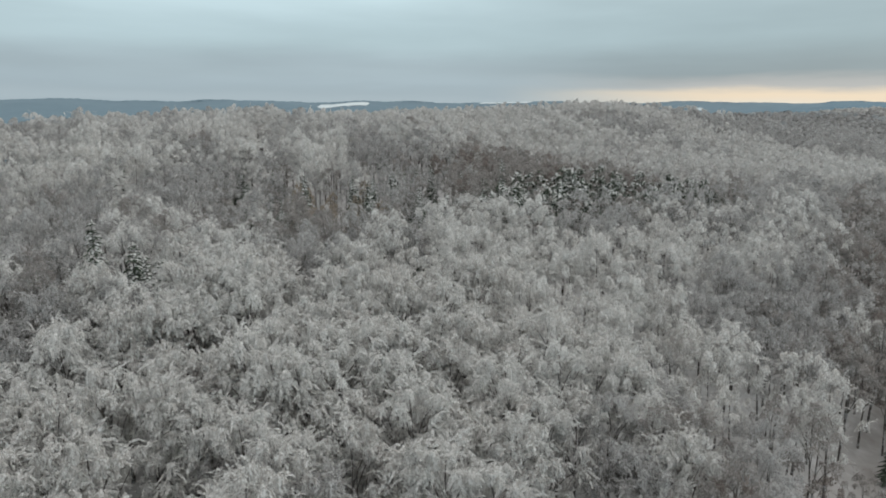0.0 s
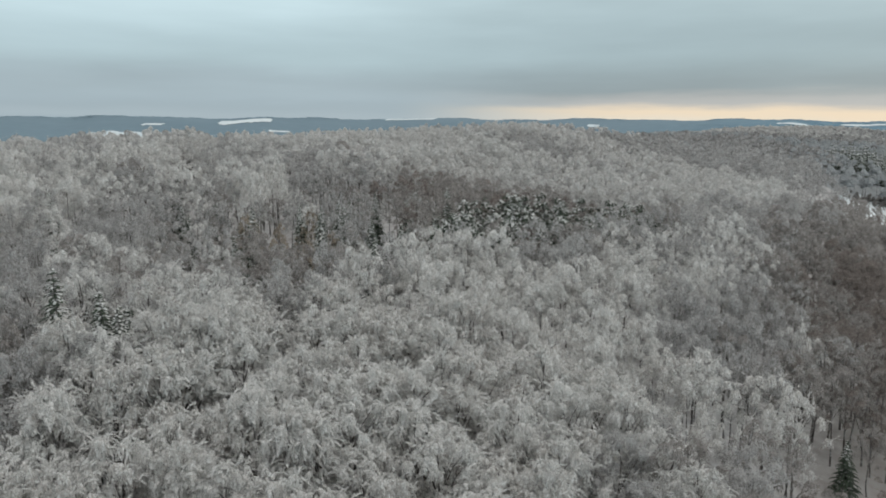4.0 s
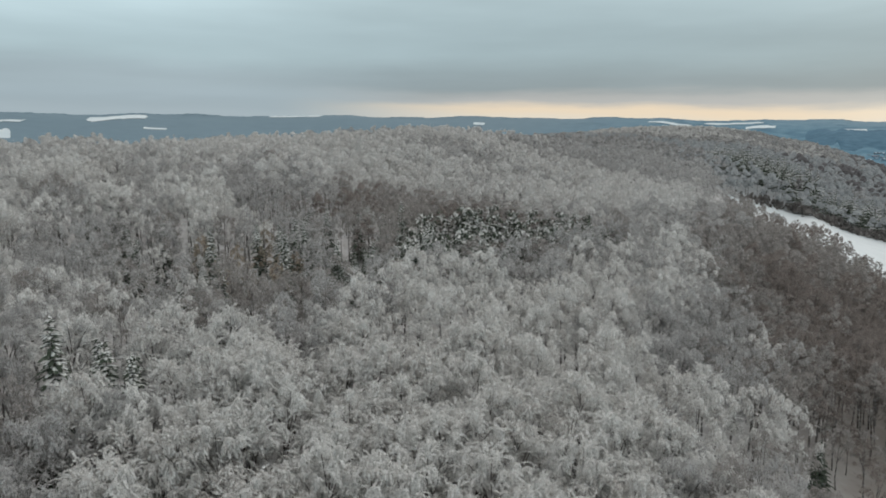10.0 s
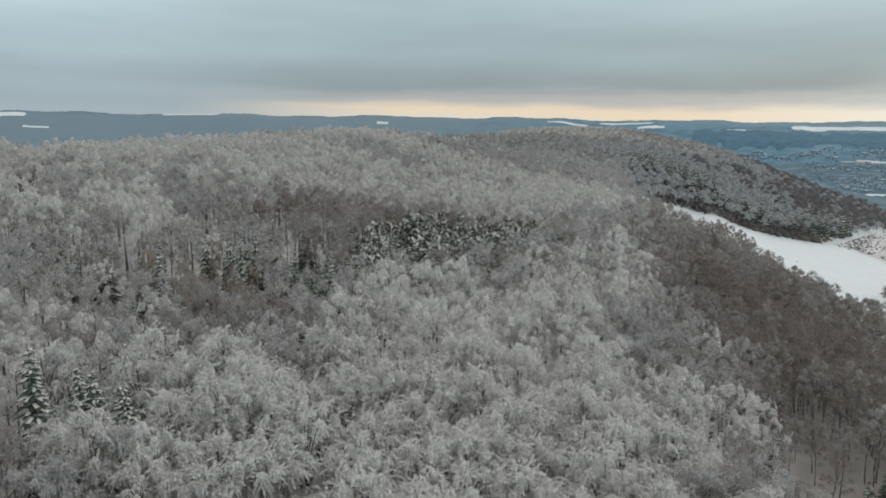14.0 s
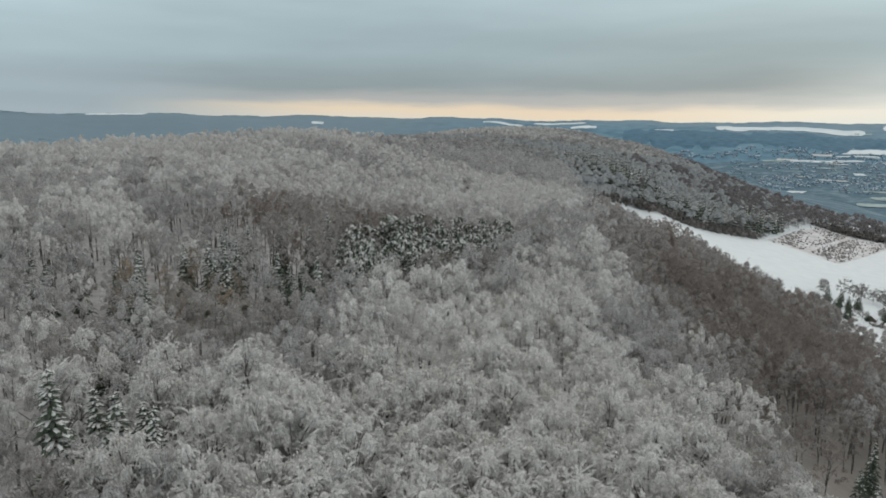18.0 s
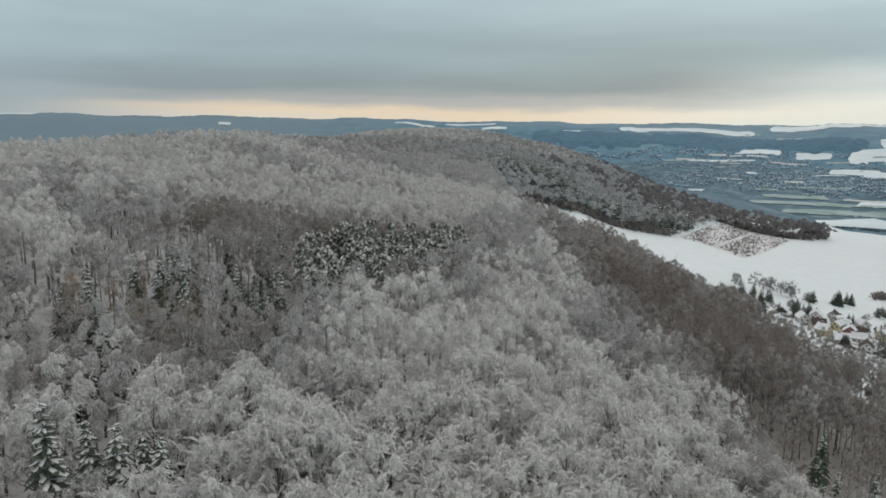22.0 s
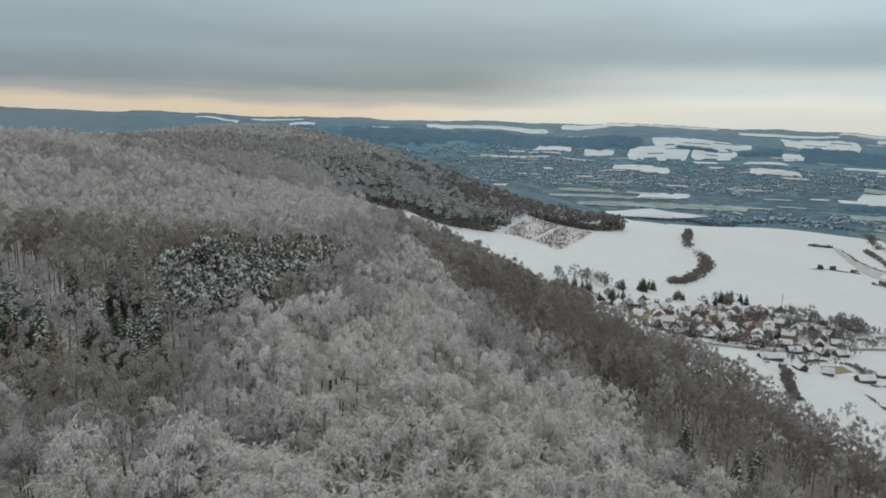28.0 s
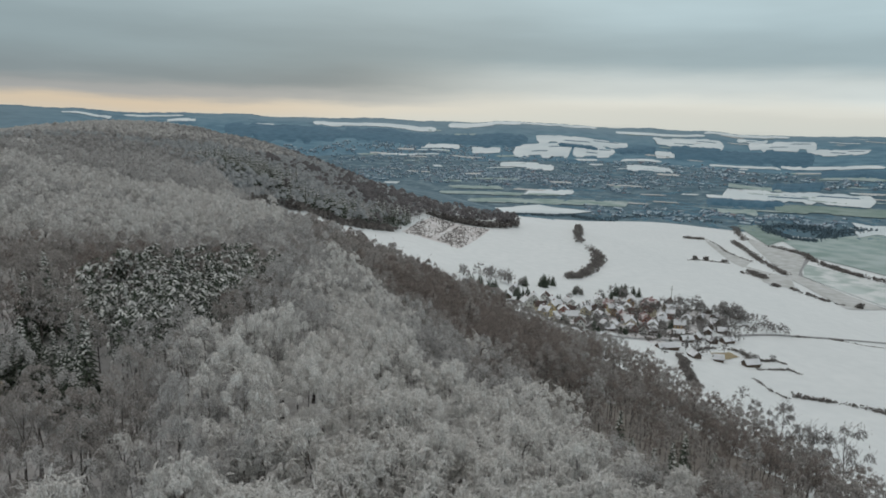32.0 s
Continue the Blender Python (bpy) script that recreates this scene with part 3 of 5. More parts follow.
def conifer(seed, height=14.0, radius=2.3, tiers=13, per=9, snow=0.55, sides=5):
    """A spruce: trunk, whorls of hanging boughs, and the snow that lies on them."""
    r = np.random.default_rng(seed)
    trunk = tube([(0, 0, 0), (0, 0, height * .5), (0, 0, height)], [height * .014, height * .009, 0.01], sides)
    st, wy, ln, wd = [], [], [], []
    for t in range(tiers):
        h = height * (0.10 + 0.88 * t / tiers)
        reach = radius * (1 - (h / height)) ** 0.85 + 0.18
        for k in range(per):
            a = 2 * np.pi * (k + r.uniform(-.3, .3)) / per + t * 0.7
            st.append((0, 0, h + r.uniform(-.25, .25)))
            wy.append((math.cos(a), math.sin(a), r.uniform(-0.05, 0.2)))
            ln.append(reach * r.uniform(0.75, 1.15))
            wd.append(reach * r.uniform(2.5, 4.3) / per + 0.08)
    st, wy, ln, wd = map(np.array, (st, wy, ln, wd))

    def boughs(sel, lift, shrink):
        v = []
        for s, w, l, b in zip(st[sel], wy[sel], ln[sel] * shrink, wd[sel] * shrink):
            side = np.array([-w[1], w[0], 0])
            for k, (f, bw, dz) in enumerate(((0.05, .25, 0), (0.5, 1, 0.02), (0.85, .7, -.16), (1.0, .08, -.34))):
                c = s + w * l * f + np.array([0, 0, dz * l + lift])
                v += [c - side * b * bw / 2 - [0, 0, .12 * b * bw], c + [0, 0, 0.06 * b], c + side * b * bw / 2 - [0, 0, .12 * b * bw]]
        n = int(sel.sum())
        f = []
        for i in range(n):
            for k in range(3):
                o = i * 12 + k * 3
                f += [(o, o + 1, o + 4, o + 3), (o + 1, o + 2, o + 5, o + 4)]
        return np.array(v), np.array(f)

    allb = np.ones(len(st), bool)
    return trunk, boughs(allb, 0, 1.0), boughs(r.uniform(size=len(st)) < snow, 0.07 * height / 14, 0.86)


def scatter(spacing, box, seed, jitter=0.42):
    r = np.random.default_rng(seed)
    x = np.arange(box[0], box[1], spacing)
    y = np.arange(box[2], box[3], spacing * 0.9)
    X, Y = np.meshgrid(x, y)
    X = X + (np.arange(len(y)) % 2)[:, None] * spacing * 0.5
    X = X + r.uniform(-jitter, jitter, X.shape) * spacing
    Y = Y + r.uniform(-jitter, jitter, Y.shape) * spacing
    return X.ravel(), Y.ravel()


def patch(x, y, seed=0.0, size=60.0):
    """A slow wander between -1 and 1 over the plan."""
    return (np.sin(x / size * 2.1 + seed) * np.cos(y / size * 1.7 - seed) + 0.6 * np.sin((x + y) / size * 4.3 + 2 * seed)) / 1.6


PINES = [(-137, 178), (-129, 190), (-119, 203), (-106, 212), (-80, 224), (-79, 205), (-89, 180), (-96, 163), (-106, 150), (-111, 134), (-118, 138), (-125, 155), (-131, 165)]
SPRUCES = [(-142, 146), (-143, 159), (-136, 159), (-129, 150), (-122, 131), (-126, 125), (-136, 136)]
LARCHES = [(-176, 132), (-165, 148), (-143, 137), (-134, 120), (-146, 108), (-162, 114)]

# single conifers in the beech wood: tall ones first, then the lesser ones round the pines, then one on the slope
TALL = [(-93, 94, 3, 1.7), (-90, 100, 2, 1.5), (-86, 95, 1, 1.75), (-81, 93, 2, 1.5), (-84, 98, 0, 1.7)]
LONE = [(-98, 152), (-101, 148), (-127, 300), (-122, 380), (-121, 181), (-106, 183), (-117, 190), (-143, 202), (-150, 163), (-155, 168), (-82, 211), (-84, 225), (-91, 192), (-84, 189), (-80, 178), (-100, 178), (-94, 156),
        (-90, 156), (-78, 225), (-68, 228), (-59, 222), (-53, 224), (-83, 201), (-86, 194), (-79, 196), (-140, 208), (-126, 186)]
YOUNG = [(40, 136), (47, 116), (43, 108), (56, 110), (76, 116), (86, 112), (150, 187), (137, 186), (176, 240), (63, 130)]

FROST, HALF, BARE, RUST, DIM = 0, 1, 2, 3, 4
TWIGS = [M_FROST, M_HALF, M_BARE, M_RUST, M_DIM]
MIDTWIGS = [M_FROST_MID, M_HALF_MID, M_BARE_MID, M_RUST, M_DIM_MID]
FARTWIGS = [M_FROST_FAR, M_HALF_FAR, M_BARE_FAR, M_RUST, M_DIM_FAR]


def coat(x, y, r):
    """How much rime the trees at a place carry, from white to bare."""
    u, v = uv_of(x, y)
    w = patch(x, y, 0.6)
    s = 0.88 + 0.08 * w
    rim = np.interp(v, [30, 75, 110, 130, 150, 165, 205, 225], [-98, -102, -102, -94, -90, -81, -70, -68])
    wide = 16 + 6 * patch(x, y, 4.2, 26)
    back = sstep(13, -11, u - rim + wide - 16) * sstep(268, 232, v) * (1 - 0.55 * sstep(-165, -205, u))
    s = s - back * (0.25 + 0.10 * sstep(80, 112, v) - 0.06 * sstep(-140, -175, u) + 0.05 * patch(x, y, 1.1, 34))    # thin rime on the knoll's far side
    s = s - 0.09 * sstep(118, 150, v) * sstep(265, 225, v) * sstep(-112, -100, u)     # greyer crowns on the knoll's brow
    s = s - 0.22 * sstep(-195, -165, u) * sstep(-70, -92, u) * sstep(178, 200, v) * sstep(275, 248, v)   # brown belt behind the pines
    s = s - 0.09 * sstep(215, 260, v) * (1 + 1.3 * patch(x, y, 2.1, 85)) - 0.12 * sstep(400, 540, v)
    w2 = 8 * w + 9 * patch(x, y, 3.3, 21)
    w2 = w2 + 14 * sstep(190, 235, v)
    s = s - (0.45 - 0.07 * sstep(215, 265, v)) * sstep(-62 - w2, -12 - w2, u)                             # the scarp
    low = sstep(165, 200, v) * sstep(330, 285, v)
    s = s - 0.06 * np.maximum(low * sstep(-25, 0, u), sstep(0, 40, u) * sstep(420, 330, v))
    s = s - 0.28 * sstep(1.3, 0.7, np.hypot((u + 2) / 22, (v - 215) / 32))         # a bare brown stand
    s = np.where(v > 626, 0.60 + 0.08 * w - 0.17 * sstep(-190, -40, u) - 0.20 * sstep(60, 120, u) + 0.12 * patch(x, y, 1.4, 120)
                 + 0.22 * sstep(930, 990, v) * sstep(90, 30, u) - 0.07 * sstep(835, 870, v) * sstep(960, 920, v), s)
    s = s + r.normal(0, 1, np.shape(x)) * (0.075 + 0.035 * back + 0.05 * sstep(-50, -15, u) - 0.055 * sstep(220, 300, v))
    c = np.where(s > 0.74, FROST, np.where(s > 0.54, HALF, np.where(s > 0.30, DIM, BARE)))
    return np.where(in_poly(u, v, LARCHES) & (r.uniform(size=np.shape(x)) < 0.55), RUST, c)


def in_view(x, y, margin=0.0):
    """Keeps the wedge of land that the flight looks over."""
    az = np.degrees(np.arctan2(x - 10, y + 50))
    return (az > -58 - margin) & (az < 82 + margin) & (y > 20)


def tree_thing(name, label, group, parts):
    e = new(name)
    e.empty_display_size = 1.0
    for pname, me in parts:
        o = new(pname, me)
        o.parent = e
        if pname != "trunk":
            tagged(o, kind="stuff")
    return tagged(e, label, "tree", group)


def thinned(x, y, r):
    """Gaps: the plateau's left side and the slope's upper rim stand open."""
    u, v = uv_of(x, y)
    keep = np.full(np.shape(x), 0.93)
    keep = np.where((u < -120) & (v < 190), 0.66, keep)
    keep = np.where((u > -34) & (u < 44) & (v < 140), 0.58, keep)
    keep = np.where((np.hypot(x + 78, y - 52) < 7) | (np.hypot(x - 26, y - 96) < 4), 0.0, keep)
    ok = r.uniform(size=np.shape(x)) < keep
    for n, (cx, cy) in enumerate([q[:2] for q in TALL] + YOUNG):  # young conifers keep a little room round them
        for fx, fy in ((-55, 0), (-101, 31), (-20, 0)):
            d = math.hypot(cx - fx, cy - fy)
            ax, ay = (fx - cx) / d, (fy - cy) / d
            along, across = (x - cx) * ax + (y - cy) * ay, (x - cx) * ay - (y - cy) * ax
            ok &= ~((along > -3) & (along < (6 if n < len(TALL) else 14)) & (np.abs(across) < 4.4 - 0.1 * along))
    return ok


def build_near_wood():
    labels = ["beech tree with crown of drooping white hoarfrosted twigs", "beech tree with thin grey half-frosted crown",
              "bare brown beech tree without frost", "rust-brown larch tree with bare twigs", "grey-brown beech tree with traces of frost on the slope"]
    groups = ["frosted beeches on the plateau", "half-frosted beeches", "bare beeches on the slope", "rusty larches", "grey-brown beeches on the slope"]
    protos = {}
    for c in (FROST, HALF, BARE, RUST, DIM):
        for k in range(5):
            wood, crown, hem = broadleaf(31 * c + k + 1, (42, 38, 34, 28, 34)[c], (7, 7, 6, 6, 6)[c], ((1.9, .34), (1.7, .30), (1.4, .24), (1.0, .3), (1.5, .26))[c],
                                    22.5 + 0.9 * k - (0, 1.5, 1, 3, 1)[c], (5.0, 4.7, 4.4, 3.0, 4.5)[c], (.9, .8, .85, .7, .85)[c], (.8, .65, .05, .3, .25)[c], (0.58, .56, .5, .2, .52)[c], limbs=3, broom=c == BARE)
            protos[c, k] = (mesh_of("trunk", *wood, [M_BARK], smooth=True), frayed(mesh_of("crown", *crown, [TWIGS[c]], smooth=True), hem))
    x, y = scatter(6.5, (-190, 215, 22, 250), 3)
    u, v = uv_of(x, y)
    r = np.random.default_rng(11)
    keep = in_view(x, y) & wooded(x, y) & ~in_poly(u, v, PINES) & ~in_poly(u, v, SPRUCES) & thinned(x, y, r)
    x, y = x[keep], y[keep]
    d = np.hypot(x + 55, y - 5)
    o = np.argsort(d)
    x, y, d = x[o], y[o], d[o]
    c = coat(x, y, r)
    z = land(x, y)
    made = {}
    for i in range(300):
        k = int(r.integers(5))
        m = Matrix.LocRotScale((x[i], y[i], z[i] - 0.2), Euler((r.normal(0, .02), r.normal(0, .02), r.uniform(0, 6.28))), None)
        key = (int(c[i]), k)
        if key not in made:
            made[key] = tree_thing("larch_tree" if c[i] == RUST else "beech_tree", labels[c[i]], groups[c[i]],
                                   [("trunk", protos[key][0]), ("crown", protos[key][1])])
            made[key].matrix_basis = m
        else:
            copy_thing(made[key], m)
    return x[300:], y[300:], c[300:], d[300:]


def build_joined(name, label, x, y, c, variants, colours, seed, crown_mats, size=(0.85, 1.12), split=None):
    """Trees that stand farther off, joined: real trunks and twigs, one mesh for each coat."""
    r = np.random.default_rng(seed)
    z = land(x, y)
    u, v = uv_of(x, y)
    down = (1 - (0.26 - 0.08 * sstep(190, 250, v)) * sstep(-5, 60, u) * (v < 626)) * (1 - 0.38 * sstep(-30, -16, u) * sstep(52, 40, u) * sstep(172, 150, v))
    down = down * (1 - 0.5 * sstep(330, 410, v) * (v < 625) * sstep(-95, -62, u))
    rim = np.interp(v, [30, 110, 130, 165, 225], [-102, -110, -101, -87, -76])
    down = down * (1 - 0.17 * sstep(4, -10, u - rim) * sstep(95, 120, v) * sstep(275, 250, v) * sstep(-200, -175, u))
    for col in colours:
        sel = np.where(c == col)[0]
        if len(sel) == 0:
            continue
        vs, fs, ms, hs, o = [], [], [], [], 0
        pick = r.integers(len(variants[col]), size=len(sel))
        for k, ((wv, wf), (cv, cf), hem) in enumerate(variants[col]):
            ii = sel[pick == k]
            if len(ii) == 0:
                continue
            pv = np.concatenate([wv, cv])
            pf = np.concatenate([wf, cf + len(wv)])
            a, s = r.uniform(0, 6.28, len(ii)), r.uniform(*size, len(ii)) * down[ii]
            ca, sa = np.cos(a) * s, np.sin(a) * s
            X = ca[:, None] * pv[:, 0] - sa[:, None] * pv[:, 1] + x[ii][:, None]
            Y = sa[:, None] * pv[:, 0] + ca[:, None] * pv[:, 1] + y[ii][:, None]
            Z = s[:, None] * pv[:, 2] + z[ii][:, None] - 0.2
            vs.append(np.stack([X, Y, Z], -1).reshape(-1, 3))
            fs.append((pf[None] + (np.arange(len(ii)) * len(pv))[:, None, None]).reshape(-1, 4) + o)
            ms.append(np.tile(np.r_[np.zeros(len(wf), int), np.ones(len(cf), int)], len(ii)))
            hs.append(np.tile(np.r_[np.zeros(len(wv)), hem], len(ii)))
            o += len(ii) * len(pv)
        me = mesh_of(name, np.concatenate(vs), np.concatenate(fs), [M_BARK, crown_mats[col]], np.concatenate(ms), True)
        ob = new(name, frayed(me, np.concatenate(hs)))
        tagged(ob, label[col], "forest", kind="stuff")


def spruce_spots(u, v, size=1.0):
    """Where conifers stand together on the far spur."""
    near = np.zeros(np.shape(u), bool)
    for cu, cv, w in ((32, 692, 30), (62, 722, 22), (92, 722, 20), (122, 768, 30), (-8, 698, 20), (-46, 735, 40), (-20, 762, 34), (-60, 790, 46)):
        near |= ((u - cu) / w) ** 2 + ((v - cv) / (w * .8)) ** 2 < size
    return near


def build_woods():
    x, y, c, d = build_near_wood()
    words = ["white frosted beech wood seen from above", "grey half-frosted beech wood", "bare brown beech wood on the slope", "rust-brown larches among frosted beeches", "grey-brown beech wood with little frost"]

    def kinds(clumps, per, blade, size, seed, wide=1.0, low=0.44, tall=22, **kw):
        return {q: [broadleaf(seed + 10 * q + k, int(clumps * (1, .85, .85, .9, .85)[q]), per, (blade[0], blade[1] * (1, .8, .75, .75, .8)[q]), tall + k - (0, 1.5, 1, 3, 1)[q],
                              (5.0, 4.7, 4.4, 3.0, 4.5)[q] * wide, size, (0.6, .5, .1, .3, .3)[q], low * (1, 1, 1, .5, 1)[q], broom=q == BARE, **kw) for k in range(4)] for q in range(5)}

    near = kinds(26, 5, (1.6, .40), 0.98, 200, low=0.57, sides=3, steps=1, limbs=0, k=5)
    for q in (BARE, DIM):  # airy domes of fine twigs
        near[q] = [broadleaf(240 + 10 * q + k, 19, 4, (1.6, .30), 21 + k, 4.6, 1.15, -0.1, 0.5, sides=3, steps=1, limbs=3, k=5, broom=q == BARE, skirt=0.7) for k in range(4)]

    build_joined("beech_wood", words, x, y, c, near, (0, 1, 2, 3, 4), 21, TWIGS)
    # the wood under the flight
    x, y = scatter(8.2, (-150, 80, -60, 22), 12)
    k = wooded(x, y) & thinned(x, y, np.random.default_rng(14))
    x, y = x[k], y[k]
    build_joined("beech_wood", words, x, y, coat(x, y, np.random.default_rng(15)), near, (0, 1, 2, 3, 4), 24, TWIGS)
    # the wood beyond
    x, y = scatter(8.0, (-420, 420, 20, 720), 5)
    d = np.hypot(x + 55, y - 5)
    u, v = uv_of(x, y)
    inner = (x > -190) & (x < 215) & (y < 250)
    k = in_view(x, y, 2) & wooded(x, y) & ~inner & (d < 640) & ~in_poly(u, v, PINES) & thinned(x, y, np.random.default_rng(4))
    x, y = x[k], y[k]
    c = coat(x, y, np.random.default_rng(5))
    mid = kinds(11, 1, (1.9, .8), 1.85, 300, wide=1.05, low=0.58, skirt=0.65, sides=3, steps=1, limbs=0, k=5)
    for q in (BARE, DIM):
        mid[q] = [broadleaf(340 + 10 * q + k, 13, 2, (1.7, .5), 21 + k, 4.8, 1.7, -0.1, 0.52, sides=3, steps=1, limbs=0, k=5, broom=q == BARE, skirt=0.6) for k in range(4)]
    build_joined("beech_wood", words, x, y, c, mid, (0, 1, 2, 3, 4), 22, MIDTWIGS)
    x, y = scatter(10.5, (-1500, 1100, 300, 2050), 6)
    d = np.hypot(x + 55, y - 5)
    u, v = uv_of(x, y)
    k = in_view(x, y, 2) & wooded(x, y) & (d >= 630) & (d < 2000) & (u > -620) & ~spruce_spots(u, v, 0.6)
    x, y = x[k], y[k]
    c = coat(x, y, np.random.default_rng(6))
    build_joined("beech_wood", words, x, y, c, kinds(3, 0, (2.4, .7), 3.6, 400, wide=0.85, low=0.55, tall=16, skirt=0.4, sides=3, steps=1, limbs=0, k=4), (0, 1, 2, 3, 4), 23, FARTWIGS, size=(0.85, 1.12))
    return len(x)


build_woods()

# ---- conifers ----
def pine(seed, height=19.0):
    """A pine: bare lower trunk, and a loose crown of dark tufts with snow lying on them."""
    r = np.random.default_rng(seed)
    trunk = tube([(0, 0, 0), (r.normal(0, .2), r.normal(0, .2), height * .5), (r.normal(0, .5), r.normal(0, .5), height * .95)], [.2, .15, .05], 5)
    n = 27
    i = np.arange(n)
    a = i * 2.4 + r.normal(0, .4, n)
    q = (i + .5) / n
    rad = 2.7 * np.sin(np.pi * (0.08 + 0.7 * q)) * r.uniform(.5, 1.1, n)
    head = np.column_stack([rad * np.cos(a), rad * np.sin(a), height * (1 - 0.5 * q) + r.normal(0, .4, n)])
    per = 9
    hd = np.repeat(head, per, 0) + r.normal(0, .25, (n * per, 3))
    m = n * per
    b = r.uniform(0, 6.28, m)
    way = np.column_stack([np.cos(b), np.sin(b), r.uniform(-.15, .45, m)])
    way /= np.linalg.norm(way, axis=1)[:, None]
    ln, wd, dr = r.uniform(0.9, 1.7, m), r.uniform(.28, .52, m), r.uniform(.3, 0.9, m)
    seed_side = int(r.integers(1000))
    needles = blades(hd, way, ln, wd, dr, np.random.default_rng(seed_side), 2, 0.25)
    top = np.repeat(r.uniform(size=n) < 0.9, per) & (r.uniform(size=m) < 0.7)
    snow = blades(hd[top] + [0, 0, .12], way[top], ln[top] * .92, wd[top] * 1.05, dr[top], np.random.default_rng(seed_side), 2, 0.25)
    return trunk, needles, snow


def build_conifers():
    r = np.random.default_rng(17)
    sets = {"pine": [], "spruce": [], "far_spruce": [], "young_spruce": []}
    for k in range(4):
        t, nd, sn = pine(70 + k, 18 + 1.2 * k)
        sets["pine"].append((mesh_of("trunk", *t, [M_BARK]), mesh_of("crown", *nd, [M_NEEDLE]), mesh_of("snow_load", *sn, [M_SNOWLOAD])))
        t, nd, sn = conifer(90 + k, 13 + 1.5 * k, 3.0 + .12 * k, 18 + k, 12, 0.72)
        t2, nd2, sn2 = conifer(95 + k, 13 + 1.5 * k, 3.3, 8, 6, 0.85, 3)
        sets["far_spruce"].append((mesh_of("trunk", *t2, [M_BARK]), mesh_of("bough_mass", *nd2, [M_NEEDLE]), mesh_of("snow_load", *sn2, [M_SNOWLOAD])))
        t3, nd3, sn3 = conifer(105 + k, 11 + 1.2 * k, 2.7, 14, 12, 0.42)
        sets["young_spruce"].append((mesh_of("trunk", *t3, [M_BARK]), mesh_of("bough_mass", *nd3, [M_NEEDLE]), mesh_of("snow_load", *sn3, [M_SNOWLOAD])))
        sets["spruce"].append((mesh_of("trunk", *t, [M_BARK]), mesh_of("bough_mass", *nd, [M_NEEDLE]), mesh_of("snow_load", *sn, [M_SNOWLOAD])))
    first = {}

    def plant(kind, k, x, y, label, group, size, sink=0.2):
        key = (kind, k, group, size)
        m = Matrix.LocRotScale((x, y, float(land(x, y)) - sink), Euler((r.normal(0, .02), r.normal(0, .02), r.uniform(0, 6.28))), None)
        if key not in first:
            names = ("trunk", "crown" if kind == "pine" else "bough_mass", "snow_load")
            first[key] = tree_thing(kind.replace("far_", "").replace("young_", "") + "_tree", label, group, list(zip(names, sets[kind][k])))
            first[key].scale = (size,) * 3
            first[key].matrix_basis = m @ Matrix.Scale(size, 4)
        else:
            copy_thing(first[key], m)

    x, y = scatter(5.0, (-150, 60, 60, 260), 8)
    u, v = uv_of(x, y)
    k = in_poly(u, v, PINES) & (r.uniform(size=len(x)) < 0.8)
    for px, py in zip(x[k], y[k]):
        plant("pine", int(r.integers(4)), px, py, "dark green pine tree laden with clumps of snow", "snow-laden pines of the thicket", (0.78, 0.9, 1.0)[int(r.integers(3))])
    k = in_poly(u, v, SPRUCES) & (r.uniform(size=len(x)) < 0.75)
    for px, py in zip(x[k], y[k]):
        plant("spruce", int(r.integers(4)), px, py, "slender spruce tree with heavy snow on its boughs", "snowy spruces beside the pines", (1.05, 1.2)[int(r.integers(2))])
    for px, py, k, size in TALL:
        plant("spruce", k, px, py, "tall snow-dusted spruce standing among frosted beeches", "tall spruces in the beech wood", size)
    for px, py in LONE:
        plant("spruce", int(r.integers(4)), px, py, "snow-dusted spruce standing among thinly rimed beeches", "spruces in the beech wood", 1.35)
    for px, py in YOUNG:
        plant("young_spruce", int(r.integers(4)), px, py, "young dark spruce with light snow among bare beeches", "young spruces on the slope", 1.1)
    # snowy conifers on the far spur
    x, y = scatter(8.0, (150, 620, 560, 1250), 9)
    u, v = uv_of(x, y)
    k = spruce_spots(u, v, 0.75) & wooded(x, y) & (r.uniform(size=len(x)) < 0.8)
    x, y = x[k], y[k]
    pick = r.permutation(len(x))[:300]
    for px, py in zip(x[pick], y[pick]):
        plant("far_spruce", int(r.integers(4)), px, py, "snow-flecked spruce on the far wooded spur", "spruces on the far spur", 1.5)


build_conifers()

# ---- fields, hedges, lanes and the far valley ----
def sheet(name, label, corners, mat, category, lift=0.25, n=14, wave=0.0, seed=0):
    """A four-cornered piece of ground that lies on the land, with slightly wandering edges."""
    (ax, ay), (bx, by), (cx, cy), (dx, dy) = corners
    s, t = np.meshgrid(np.linspace(0, 1, n), np.linspace(0, 1, n))
    w = wave * np.sin(9 * t + seed) * np.sin(5 * s + 2 * seed)
    X = (1 - t) * ((1 - s) * ax + s * bx) + t * ((1 - s) * dx + s * cx) + w
    Y = (1 - t) * ((1 - s) * ay + s * by) + t * ((1 - s) * dy + s * cy) + w * 0.6
    Z = land(X, Y) + lift
    i, j = np.meshgrid(np.arange(n - 1), np.arange(n - 1), indexing="ij")
    a = (i * n + j).ravel()
    ob = new(name, mesh_of(name, np.stack([X, Y, Z], -1).reshape(-1, 3), np.stack([a, a + 1, a + n + 1, a + n], 1), [mat], smooth=True))
    return tagged(ob, label, category, kind="structure")


def polar(az, r):
    return HUB[0] + r * math.sin(radians(az)), HUB[1] + r * math.cos(radians(az))


